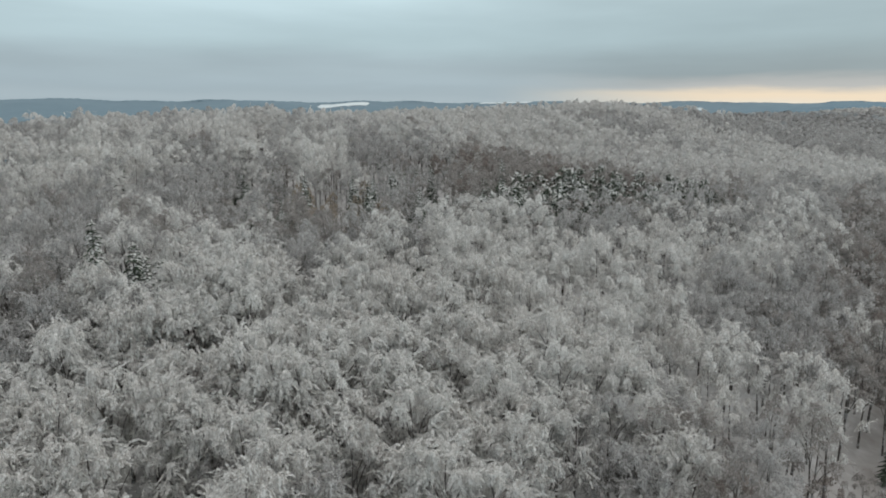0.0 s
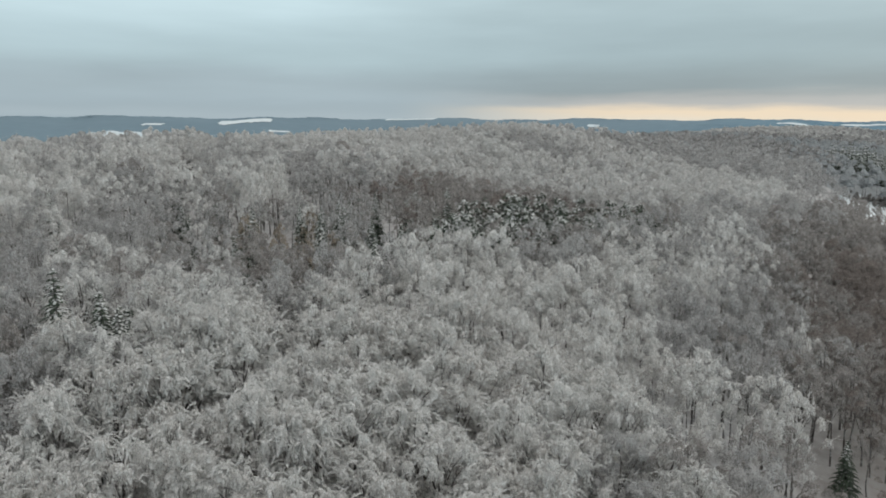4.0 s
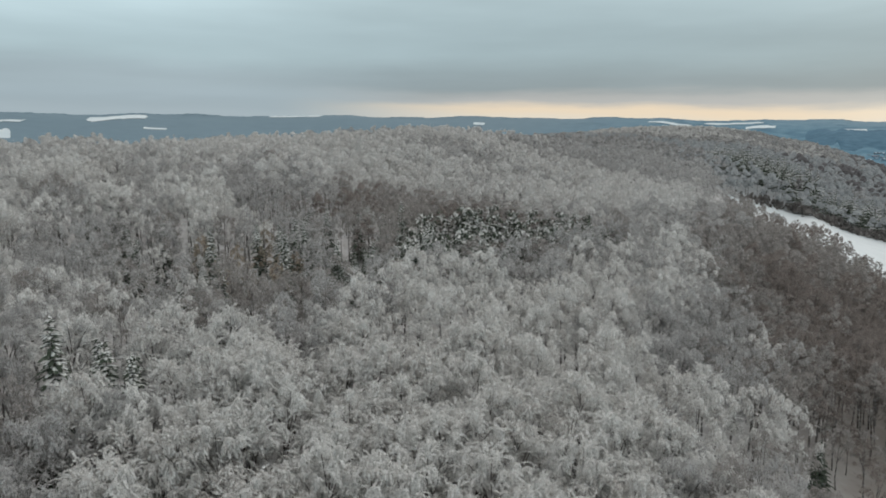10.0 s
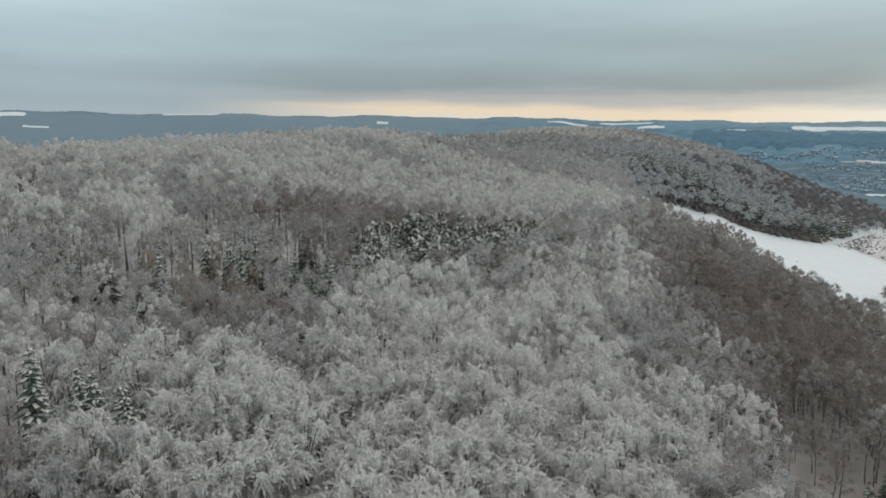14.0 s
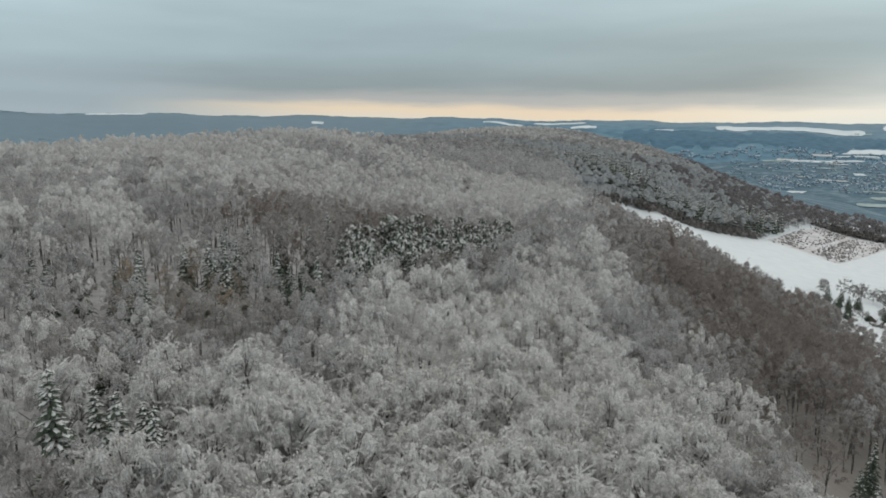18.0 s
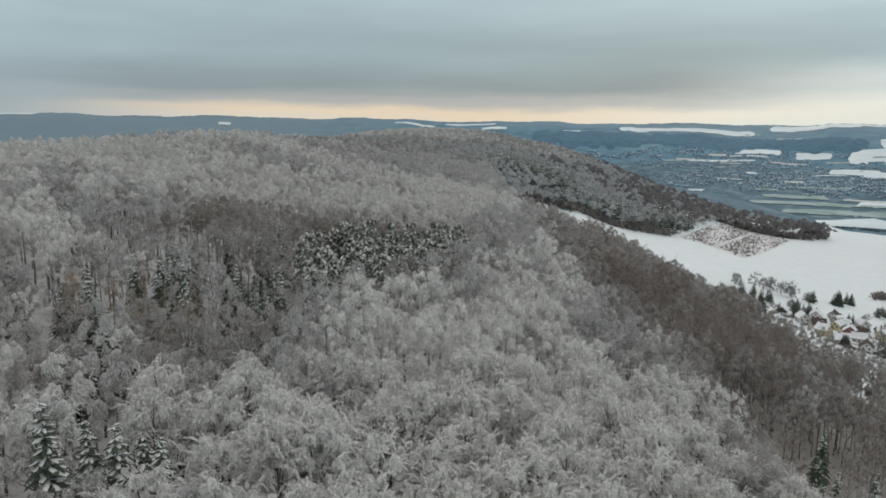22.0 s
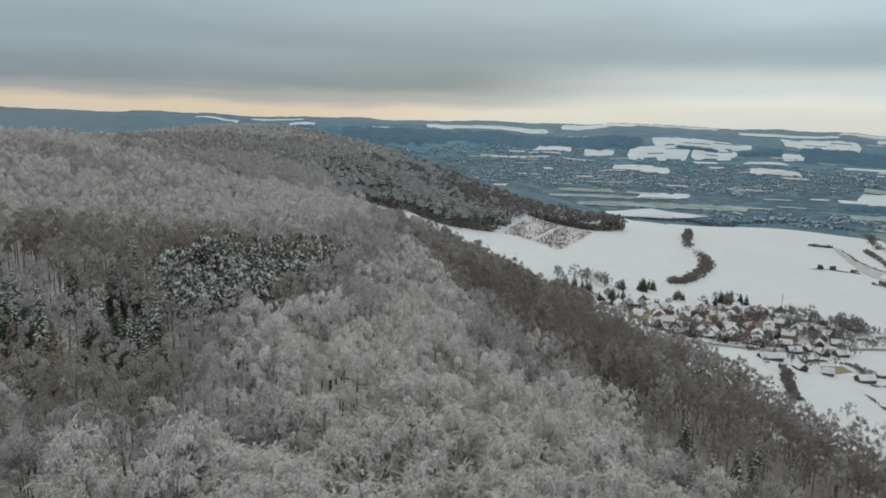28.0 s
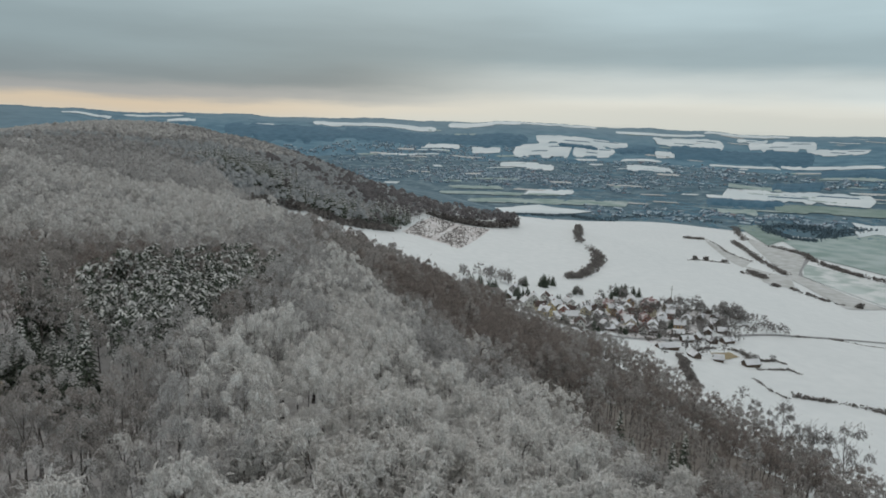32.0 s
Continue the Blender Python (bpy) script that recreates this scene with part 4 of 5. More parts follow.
def far_field(az0, az1, r0, r1, mat, label, n=34, lift=2.0, bumpy=0.0, name="field", category="field"):
    """A far field or wood: straight stretches of edge with steps and tongues of wood, slanted ends."""
    rnd = np.random.default_rng(int(abs(az0) * 31 + r0))
    t = np.linspace(0, 1, n)
    w = r1 - r0

    def stepped(rough, knots):
        cuts = np.sort(rnd.uniform(0.04, 0.96, knots))
        return rnd.normal(0, rough, knots + 1)[np.searchsorted(cuts, t)]

    wide = max(3, int((az1 - az0) * 2.2))
    lean = w * rnd.uniform(-0.3, 0.3) * (t - 0.5)
    ends = np.clip(np.minimum(t * rnd.uniform(4, 60), (1 - t) * rnd.uniform(4, 60)), 0, 1)
    lo = r0 + lean + w * (stepped(0.08, wide) + 0.5 * (1 - ends) * rnd.uniform(0, 1))
    hi = r1 + lean - w * (np.abs(stepped(0.10, wide + 2)) + 0.5 * (1 - ends) * rnd.uniform(0, 1))
    hi = np.maximum(hi, lo + 0.06 * w)
    slant = rnd.uniform(-0.25, 0.25) * min(1.0, az1 - az0)
    g = np.linspace(0, 1, 6)[:, None]
    R = lo + (hi - lo) * g
    az = np.radians(az0 + (az1 - az0) * t + slant * (g - 0.5))
    X, Y = HUB[0] + R * np.sin(az), HUB[1] + R * np.cos(az)
    i, j = np.meshgrid(np.arange(5), np.arange(n - 1), indexing="ij")
    a = (i * n + j).ravel()
    FIELDS.append((az0, az1, r0, r1))
    rim = np.minimum(np.minimum(g, 1 - g) * 5, np.minimum(t, 1 - t) * 12).clip(0, 1)
    Z = land(X, Y) + lift * np.where(bumpy > 0, rim, 1) + bumpy * rim * rnd.uniform(0.3, 1, X.shape)
    ob = new(name, mesh_of(name, np.stack([X, Y, Z], -1).reshape(-1, 3), np.stack([a, a + 1, a + n + 1, a + n], 1), [mat], smooth=True))
    return tagged(ob, label, category, kind="structure")


FIELDS, TREEROWS = [], []
RIM = [(28.1, 29.8, 4069, 4219), (15.1, 18.2, 4291, 4423), (19.1, 23.2, 4478, 4559), (22.0, 24.0, 4251, 4359), (32.8, 37.3, 4213, 4423), (36.8, 42.5, 4197, 4389),
       (43.6, 49.5, 4346, 4650), (49.0, 55.3, 4510, 4660), (57.0, 63.3, 4329, 4458), (63.3, 69.1, 4469, 4650), (-36.5, -32.2, 3727, 3991), (-27.4, -23.4, 4203, 4500),
       (-14.6, -10.5, 4560, 4680), (1.5, 2.4, 4201, 4315), (-32.8, -31.3, 4183, 4240), (-23.7, -22.1, 3909, 3969)]
SLOPE = [(45.3, 47.6, 3560, 3712), (48.7, 53.2, 3470, 3810), (50.5, 57.6, 3790, 4020), (53.4, 56.6, 3490, 3800), (47.5, 51.8, 3071, 3265), (56.7, 60.6, 4329, 4468), (57.1, 60.1, 3364, 3439),
         (57.5, 61.0, 3056, 3222), (59.6, 64.6, 3940, 4240), (59.7, 61.1, 3549, 3723), (66.4, 70.9, 3945, 4260), (65.6, 67.7, 4228, 4365), (70.7, 74.2, 3854, 4023),
         (63.7, 68.6, 3432, 3496), (68.6, 75.2, 3467, 3549), (40.9, 44.3, 3612, 3756)]
FLATS = [(64.6, 74.7, 2496, 2760), (63.4, 65.8, 2478, 2550), (49.3, 53.2, 2386, 2510)]
MEADOWS = [(42.4, 48.9, 2361, 2425), (43.2, 47.5, 2478, 2545), (44.5, 52.5, 2189, 2312), (52.5, 57.4, 2206, 2324), (64.2, 67.0, 2187, 2287), (65.0, 68.9, 2742, 2856), (71.2, 75.3, 3137, 3220)]
WOODS = [(60.6, 70.8, 3562, 3990), (71.2, 76.3, 3204, 3420), (68.0, 71.5, 2770, 3066), (63.4, 68.9, 2354, 2490), (41.6, 49.8, 3740, 4130), (56.7, 59.7, 3595, 3845), (52.1, 55.4, 3679, 3770), (26.0, 42.5, 3700, 4200)]
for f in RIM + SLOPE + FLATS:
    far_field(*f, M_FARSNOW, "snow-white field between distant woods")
for f in SLOPE[1:4] + SLOPE[8:9] + SLOPE[10:13] + FLATS[:1]:
    for q in (0.3, 0.62):
        far_field(f[0] + (f[1] - f[0]) * q, f[0] + (f[1] - f[0]) * (q + 0.3), f[2] + (f[3] - f[2]) * q, f[2] + (f[3] - f[2]) * q + 12, M_DARKWOOD, "line of hedge across a distant snow field", 14, 3.0, 2.0, "hedge", "hedge")
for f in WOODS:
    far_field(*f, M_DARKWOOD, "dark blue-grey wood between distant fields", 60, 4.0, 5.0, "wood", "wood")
sheet("field", "broad snow field above the far village", [polar(73.4, 1950), polar(78, 1950), polar(78, 2145), polar(73.4, 2145)], M_FARSNOW, "field", 2.0, 16, 46, 73.4)
FIELDS.append((73.4, 78, 1950, 2145))
sheet("field", "snow field that dips behind the crest beside the wooded spur", [(1330, 1310), (1431, 1408), (1632, 1401), (1617, 1195)], M_FARSNOW, "field", 2.0, 16, 14, 46)
FIELDS.append((46, 54, 1795, 2140))
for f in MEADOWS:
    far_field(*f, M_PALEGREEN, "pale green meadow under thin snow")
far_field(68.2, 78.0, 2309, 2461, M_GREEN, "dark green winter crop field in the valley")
sheet("field", "green meadow thinly dusted with snow beyond a tree row", [(1579, 647), (1937, 529), (1290, 300), (1421, 534)], M_PALEGREEN, "field", 1.0, 18, 6, 1)
sheet("field", "green strip of meadow beside a tree row", [(1733, 828), (1787, 788), (1617, 648), (1480, 640)], M_GREEN, "field", 1.3, 10, 3, 6)
sheet("field", "pale meadow with thin snow between hedge and lane", [(1580, 743), (1401, 534), (1191, 473), (1176, 486)], M_PALESNOW, "field", 0.6, 14, 5, 2)
sheet("field", "grey meadow with thin snow below a lane", [(1167, 485), (1203, 477), (1032, 295), (975, 330)], M_PALESNOW, "field", 0.6, 14, 4, 3)
sheet("field", "streaky snow on a green meadow above a lane", [(1330, 509), (1248, 351), (1055, 301), (1200, 468)], M_STREAKY, "field", 0.7, 14, 4, 4)
sheet("field", "rough grass with thin snow among hedges", [(1435, 767), (1263, 584), (1173, 562), (1226, 610)], M_PALESNOW, "field", 0.5, 14, 5, 5)
sheet("field", "rough bank with thin snow under bushes", [(1196, 569), (1165, 476), (1046, 422), (1060, 478)], M_PALESNOW, "field", 0.5, 14, 5, 7)
for line, wide, tall, n in (([(1496, 1169), (1537, 1082), (1694, 1042), (1738, 958), (1735, 876)], 26, 8, 240), ([(1777, 773), (1680, 703), (1632, 647), (1643, 601)], 22, 9, 420), ([(1789, 763), (1858, 675), (1800, 640)], 60, 10, 520), ([(1683, 602), (1848, 604), (1940, 569)], 34, 9, 330),
                            ([(1330, 1310), (1459, 1203), (1525, 1204), (1475, 1094), (1494, 1036)], 16, 8, 300)):
    TREEROWS.append((line, wide, tall, n))
strips = random.Random(19)
for _ in range(70):
    a0, r0 = strips.uniform(34, 76), strips.uniform(2480, 4500)
    far_field(a0, a0 + strips.uniform(0.5, 2.2), r0, r0 + strips.uniform(14, 60), strips.choice((M_FARSNOW, M_PALESNOW, M_PALEGREEN)), "narrow pale strip of field among distant woods", 18)
for _ in range(12):
    a0, r0 = strips.uniform(44, 72), strips.uniform(2250, 2700)
    far_field(a0, a0 + strips.uniform(1.5, 4), r0, r0 + strips.uniform(15, 35), strips.choice((M_PALESNOW, M_PALEGREEN)), "narrow pale meadow strip on the valley floor", 14)
sheet("yard_ground", "trodden snow and bare soil between village houses", [(268, 300), (300, 250), (448, 262), (428, 332)], M_YARD, "ground", 0.12, 20, 3, 4)
sheet("clearing", "forest clearing with snow, dry grass and young plants", [(390, 606), (424, 550), (592, 660), (560, 738)], M_CLEAR, "clearing", 0.15, 16, 4, 3)


def ribbon(name, label, pts, width, mat, category, lift=0.3):
    pts = np.array(pts, float)
    seg = np.r_[0, np.cumsum(np.hypot(*np.diff(pts, axis=0).T))]
    s = np.linspace(0, seg[-1], max(6, int(seg[-1] / 12)))
    x, y = np.interp(s, seg, pts[:, 0]), np.interp(s, seg, pts[:, 1])
    k = np.ones(5) / 5
    if len(s) > 12:
        x[2:-2], y[2:-2] = np.convolve(x, k, "valid"), np.convolve(y, k, "valid")
    tx, ty = np.gradient(x), np.gradient(y)
    ln = np.hypot(tx, ty)
    nx, ny = -ty / ln, tx / ln
    rows = [np.column_stack([x + nx * w, y + ny * w, land(x + nx * w, y + ny * w) + lift]) for w in (-width / 2, 0, width / 2)]
    v = np.stack(rows, 1).reshape(-1, 3)
    i = np.arange(len(s) - 1) * 3
    f = np.concatenate([np.stack([i + q, i + q + 3, i + q + 4, i + q + 1], 1) for q in (0, 1)])
    return tagged(new(name, mesh_of(name, v, f, [mat], smooth=True)), label, category, kind="structure")


ribbon("road", "wet valley lane between snowy fields", [(1560, 560), (1447, 538), (1327, 511), (1237, 488), (1198, 469), (1164, 437), (1111, 385), (1067, 340), (1040, 297), (980, 220)], 9, M_ROAD, "road")
ribbon("road", "grey village road with slush", [(222, 268), (258, 272), (290, 264), (328, 249), (372, 240), (415, 232), (447, 205), (520, 170)], 4.5, M_ROAD, "road")
ribbon("road", "grey lane with thin snow along the foot of the wood", [(168, 128), (164.8, 121.3), (160.7, 114.7), (156.4, 108.3), (152.2, 101.1), (149, 95.6), (144, 86)], 3.2, M_PALESNOW, "road")
ribbon("road", "narrow village street with slush", [(268, 322), (292, 312), (322, 296), (352, 284), (392, 282), (420, 268)], 4, M_ROAD, "road")


def thicket(name, label, pts, width, height, count, mat, seed, size=1.6):
    """A run of leafless bushes along a line, with an uneven top."""
    r = np.random.default_rng(seed)
    count = int(count * 2.3)
    pts = np.array(pts, float)
    seg = np.r_[0, np.cumsum(np.hypot(*np.diff(pts, axis=0).T))]
    s = r.uniform(0, seg[-1], count)
    x = np.interp(s, seg, pts[:, 0]) + r.normal(0, width / 2.4, count)
    y = np.interp(s, seg, pts[:, 1]) + r.normal(0, width / 2.4, count)
    lump = np.clip(0.7 + 0.4 * np.sin(s / 7 + seed) * np.sin(s / 3.1), .25, 1)
    keep = r.uniform(size=count) < np.clip(1.5 * lump - 0.25 + 0.5 * np.sin(s / 23 + 2 * seed), 0.12, 1)
    x, y, s, lump = x[keep], y[keep], s[keep], lump[keep]
    count = len(x)
    z = land(x, y) + height * lump * r.uniform(0.15, 0.9, count)
    v, f = puffs(np.column_stack([x, y, z]), 0.55 * size * r.uniform(.55, 1.5, count), r, 4)
    return tagged(new(name, mesh_of(name, v, f, [mat], smooth=True)), label, "hedge", kind="stuff")


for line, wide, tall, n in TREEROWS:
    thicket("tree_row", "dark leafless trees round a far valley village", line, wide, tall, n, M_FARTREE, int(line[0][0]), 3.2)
thicket("hedge", "hooked row of dark leafless bushes in a snow field", [(440, 420), (470, 424), (503, 438), (545, 458), (580, 480), (606, 505), (618, 520)], 8, 7, 1100, M_BRUSH, 1, 1.45)
thicket("hedge", "pointed clump of dark bushes in a snow field", [(632, 545), (660, 566), (690, 588), (720, 608), (752, 632)], 6, 10, 420, M_BRUSH, 2, 2.0)
thicket("hedge", "dark bush gully running down to the village", [(226, 184), (240, 196), (256, 206), (274, 216), (290, 228)], 3.2, 4.5, 400, M_BRUSH, 3, 1.1)
for line, wide, tall, n, size in (([(168, 110), (164.5, 102), (158, 93), (152, 82)], 2, 2.2, 120, 0.9), ([(334, 202), (343, 197), (352, 193), (350, 186)], 2.2, 1.8, 110, 0.9), ([(318, 192), (328, 186), (339, 181), (336, 172)], 1.6, 1.3, 80, 0.8), ([(1464, 710), (1416, 674), (1339, 616), (1272, 566), (1230, 529), (1180, 489)], 9, 8, 560, 2.2), ([(1475, 631), (1466, 603), (1452, 581), (1429, 544), (1369, 507), (1321, 451), (1279, 392), (1270, 356), (1215, 290)], 8, 8, 1000, 2.4), ([(1695, 811), (1600, 760), (1507, 707)], 12, 8, 160, 2.6),
                                  ([(1414, 802), (1435, 767)], 7, 6, 110, 2.4), ([(1127, 531), (1112, 512), (1098, 494)], 9, 9, 260, 2.2), ([(1116, 540), (1112, 534)], 3, 6, 30, 2.0), ([(1000, 322), (1003, 318)], 4, 9, 40, 2.0), ([(997, 351), (999, 339)], 3, 3, 30, 1.6),
                                  ([(1431, 752), (1394, 714), (1327, 664), (1287, 617), (1263, 584)], 4, 3.5, 130, 1.8), ([(1051, 432), (1030, 408), (1021, 389), (1002, 363)], 5, 4.5, 190, 1.8), ([(1046, 458), (1042, 450)], 6, 9, 60, 2.2), ([(1140, 655), (1171, 643), (1195, 598)], 3, 2.5, 110, 1.5), ([(1157, 650), (1161, 647)], 4, 9, 40, 2.2), ([(1181, 640), (1184, 636)], 4, 10, 50, 2.2), ([(1196, 612), (1198, 606)], 5, 8, 50, 2.2), ([(284, 158), (292, 149), (301, 139), (307, 122), (312, 100)], 3, 2.4, 260, 0.9),
                                  ([(295, 184), (288, 176), (280, 168), (275, 158)], 1.6, 1.2, 70, 0.7), ([(430, 214), (442, 209), (466, 193), (475, 176), (490, 166), (520, 140)], 0.9, .8, 160, 0.6),
                                  ([(438, 211), (444, 207)], 2, 2, 30, 1.0), ([(463, 195), (469, 190)], 2.5, 2, 30, 1.1), ([(498, 282), (488, 272), (475, 260)], 1.2, 1.5, 50, 0.8)):
    thicket("hedge", "low leafless hedge between snowy fields", line, wide, tall, n, M_BRUSH, int(line[0][0]), size)
edge = [xy_of(float(edge_u(q)) + 1.5, q) for q in range(40, 460, 20)]
thicket("undergrowth", "leafless brown shrubs along the lower edge of the beech wood", edge, 8, 5.5, 900, M_BRUSH, 35, 1.7)
foot = [xy_of(q, float(edge_v(q)) + 4) for q in range(-56, 112, 8)]
thicket("undergrowth", "dark shrubs at the foot of the wooded spur", foot, 9, 9, 520, M_BRUSH, 36, 2.6)
tip = [(566, 752), (604, 668)] + [xy_of(q, float(edge_v(q)) + 3) for q in range(286, 332, 10)] + [xy_of(328, 880), xy_of(326, 930)]
thicket("undergrowth", "dark shrubs along the nose of the wooded spur", tip, 7, 11, 520, M_BRUSH, 37, 2.8)
thicket("hedge", "thin brush along the field's upper edge", [(560, 745), (610, 735), (700, 775), (790, 815), (868, 845)], 9, 7, 300, M_BRUSH, 30, 2.4)


for line in ([(254, 300), (258, 290), (264, 284)], [(264, 286), (274, 281), (284, 279)], [(284, 280), (296, 275), (306, 270)], [(300, 276), (312, 270), (322, 262)], [(322, 262), (340, 256), (356, 250)], [(286, 290), (300, 286), (312, 282)], [(400, 272), (416, 262), (428, 256)], [(300, 318), (330, 312), (352, 300)], [(330, 262), (350, 256), (372, 252)], [(392, 262), (412, 254), (430, 244)], [(310, 226), (322, 232), (340, 228)], [(264, 340), (280, 346), (296, 342)],
             [(424, 296), (440, 292), (452, 280)], [(380, 312), (396, 308)], [(300, 256), (316, 258)], [(336, 204), (346, 210), (348, 220)]):
    thicket("hedge", "dark garden hedge among village houses", line, 3, 2.2, 70, M_BRUSH, int(line[0][0]) + 1, 0.9)


def build_clearing_brush():
    r = np.random.default_rng(41)
    n = 1500
    s, t = r.uniform(0.02, .98, n), r.uniform(0.02, .98, n)
    t = np.round(t * 16) / 16 + r.normal(0, .012, n)
    keep = (np.abs(s - .5) > .03) & (np.sin(9 * s + 5 * t) + r.normal(0, .6, n) > -0.5)
    s, t = s[keep], t[keep]
    X = (1 - t) * ((1 - s) * 390 + s * 424) + t * ((1 - s) * 556 + s * 592)
    Y = (1 - t) * ((1 - s) * 606 + s * 550) + t * ((1 - s) * 742 + s * 660)
    m = len(X)
    v, f = puffs(np.column_stack([X, Y, land(X, Y) + .8]), r.uniform(.5, 1.3, m), r, 4)
    tagged(new("young_trees", mesh_of("young_trees", v, f, [M_CLEARBRUSH])), "brown young trees and dry shrubs in a clearing", "shrubs", kind="stuff")


build_clearing_brush()


def build_far_woods():
    """Distant woods: ragged clumps of treetops on the hills."""
    r = np.random.default_rng(51)
    n = 7500
    az = r.uniform(-48, 80, n)
    rad = np.sqrt(r.uniform(1850 ** 2, 4720 ** 2, n))
    rad[:1500] = r.uniform(4600, 4730, 1500)
    rad[1500:3000], az[1500:3000] = r.uniform(1880, 2500, 1500), r.uniform(44, 78, 1500)
    ok = np.ones(n, bool)
    for a0, a1, r0, r1 in FIELDS:
        ok &= ~((az > a0 - .1) & (az < a1 + .1) & (rad > r0 - 12) & (rad < r1 + 12))
    town = (az > 32) & (az < 76) & (rad > 2350) & (rad < 3450)
    ok &= ~town | (r.uniform(size=n) < 0.35)
    ok &= (rad > 2450) | (np.sin(az * 2.3) + np.sin(rad / 60) + 0.5 * np.sin(az * 7) > 0.3)
    ok &= (az > 26) | (rad > 2300)
    ok &= (rad < 3300) | (rad > 4560)
    rows_az, rows_r = [], []
    for a0, a1, rr in zip(r.uniform(44, 74, 46), r.uniform(1.5, 5, 46), r.uniform(1880, 3400, 46)):  # tree rows along lanes and brooks
        k = int(a1 * 15)
        rows_az.append(a0 + np.linspace(0, a1, k))
        rows_r.append(rr + np.linspace(0, r.uniform(-90, 90), k) + r.normal(0, 6, k))
    row_n = sum(map(len, rows_az))
    town = np.r_[town[ok], np.ones(row_n, bool)]
    az, rad = np.r_[az[ok], np.concatenate(rows_az)], np.r_[rad[ok], np.concatenate(rows_r)]
    m = len(az)
    x, y = HUB[0] + rad * np.sin(np.radians(az)), HUB[1] + rad * np.cos(np.radians(az))
    z = land(x, y)
    k = 5
    g = np.linspace(0, 2 * np.pi, k, endpoint=False)[None] + r.uniform(0, 1, (m, 1))
    w, h = r.uniform(14, 30, (m, 1)), r.uniform(1.2, 3.6, m) * np.where(town, .6, 1) * np.where(rad > 4500, .4, 1)
    small = np.where(rad < 2500, .38, np.where(town, .5, 1))
    w, h = w * small[:, None], h * np.where(rad < 2500, .6, 1)
    low = np.stack([x[:, None] + np.cos(g) * w * r.uniform(.7, 1.2, (m, k)), y[:, None] + np.sin(g) * w * r.uniform(.7, 1.2, (m, k)), np.repeat(z[:, None] - 2, k, 1)], -1)
    up = np.stack([x[:, None] + np.cos(g) * w * .6 * r.uniform(.6, 1.2, (m, k)), y[:, None] + np.sin(g) * w * .6 * r.uniform(.6, 1.2, (m, k)), z[:, None] + h[:, None] * r.uniform(.6, 1.1, (m, k))], -1)
    tip = np.stack([x, y, z + h], -1)[:, None]
    v = np.concatenate([low, up, tip], 1).reshape(-1, 3)
    o = np.arange(m) * (2 * k + 1)
    f = []
    for i in range(k):
        j = (i + 1) % k
        f += [np.stack([o + i, o + j, o + k + j], 1), np.stack([o + i, o + k + j, o + k + i], 1), np.stack([o + k + i, o + k + j, o + 2 * k], 1)]
    tagged(new("far_woods", mesh_of("far_woods", v, np.concatenate(f), [M_HAZEWOOD], smooth=True)), "distant woods on hills across the valley, blue haze painted on", "woods", kind="stuff")


build_far_woods()


def build_town(zones, seed, name, label, count, size):
    """Small gabled houses and longer blocks with snowy roofs, strewn in rows."""
    r = np.random.default_rng(seed)
    vs, fs, ms = [], [], []
    for n in range(count):
        a0, a1, r0, r1 = zones[int(r.integers(len(zones)))]
        row = round(float(r.uniform(0, 1)) * 22) / 22
        az = r.uniform(a0, a1)
        x, y = polar(az, r0 + (r1 - r0) * row + r.normal(0, 14) + 60 * math.sin(az * 1.3))
        if math.sin(az * 2.9 + row * 7) + math.sin(az * 1.1 - row * 17) + r.normal(0, 0.6) < -0.5:
            continue
        if any(f[0] < math.degrees(math.atan2(x - HUB[0], y - HUB[1])) < f[1] and f[2] < math.hypot(x - HUB[0], y - HUB[1]) < f[3] for f in FIELDS):
            continue
        w, l, h = r.uniform(4, 7) * size, r.uniform(5, 12) * size * (2.6 if r.uniform() < .15 else 1), r.uniform(3, 8) * size
        q = r.normal(radians(40), .5)
        c, s = math.cos(q), math.sin(q)
        z = float(land(x, y)) - 1
        p = [(-l, -w, 0), (l, -w, 0), (l, w, 0), (-l, w, 0), (-l, -w, h), (l, -w, h), (l, w, h), (-l, w, h), (-l, 0, h + w * .8), (l, 0, h + w * .8)]
        o = len(vs)
        vs += [(x + c * a - s * b, y + s * a + c * b, z + d) for a, b, d in p]
        k = int(r.integers(3))
        roof = 3 if r.uniform() < 0.86 else 4
        for fc, mi in (((0, 1, 5, 4), k), ((2, 3, 7, 6), k), ((1, 2, 6, 5), k), ((3, 0, 4, 7), k), ((4, 5, 9, 8), roof), ((6, 7, 8, 9), roof), ((5, 6, 9, 9), k), ((7, 4, 8, 8), k)):
            if fc[2] == fc[3]:
                fs.append((o + fc[0], o + fc[1], o + fc[2]))
            else:
                fs += [(o + fc[0], o + fc[1], o + fc[2]), (o + fc[0], o + fc[2], o + fc[3])]
                ms.append(mi)
            ms.append(mi)
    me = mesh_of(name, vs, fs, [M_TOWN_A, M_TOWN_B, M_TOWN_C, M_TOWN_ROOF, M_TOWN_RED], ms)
    tagged(new(name, me), label, "town", kind="stuff")


# Town colours are pulled towards blue-grey, painting haze on walls and roofs.
M_TOWN_A = blotched("distant plaster walls, blue haze painted in", [(0.30, 0.40, 0.46), (0.20, 0.29, 0.36)], (0.02,), bump=0)
M_TOWN_B = blotched("distant grey walls, blue haze painted in", [(0.18, 0.27, 0.345), (0.13, 0.21, 0.28)], (0.02,), bump=0)
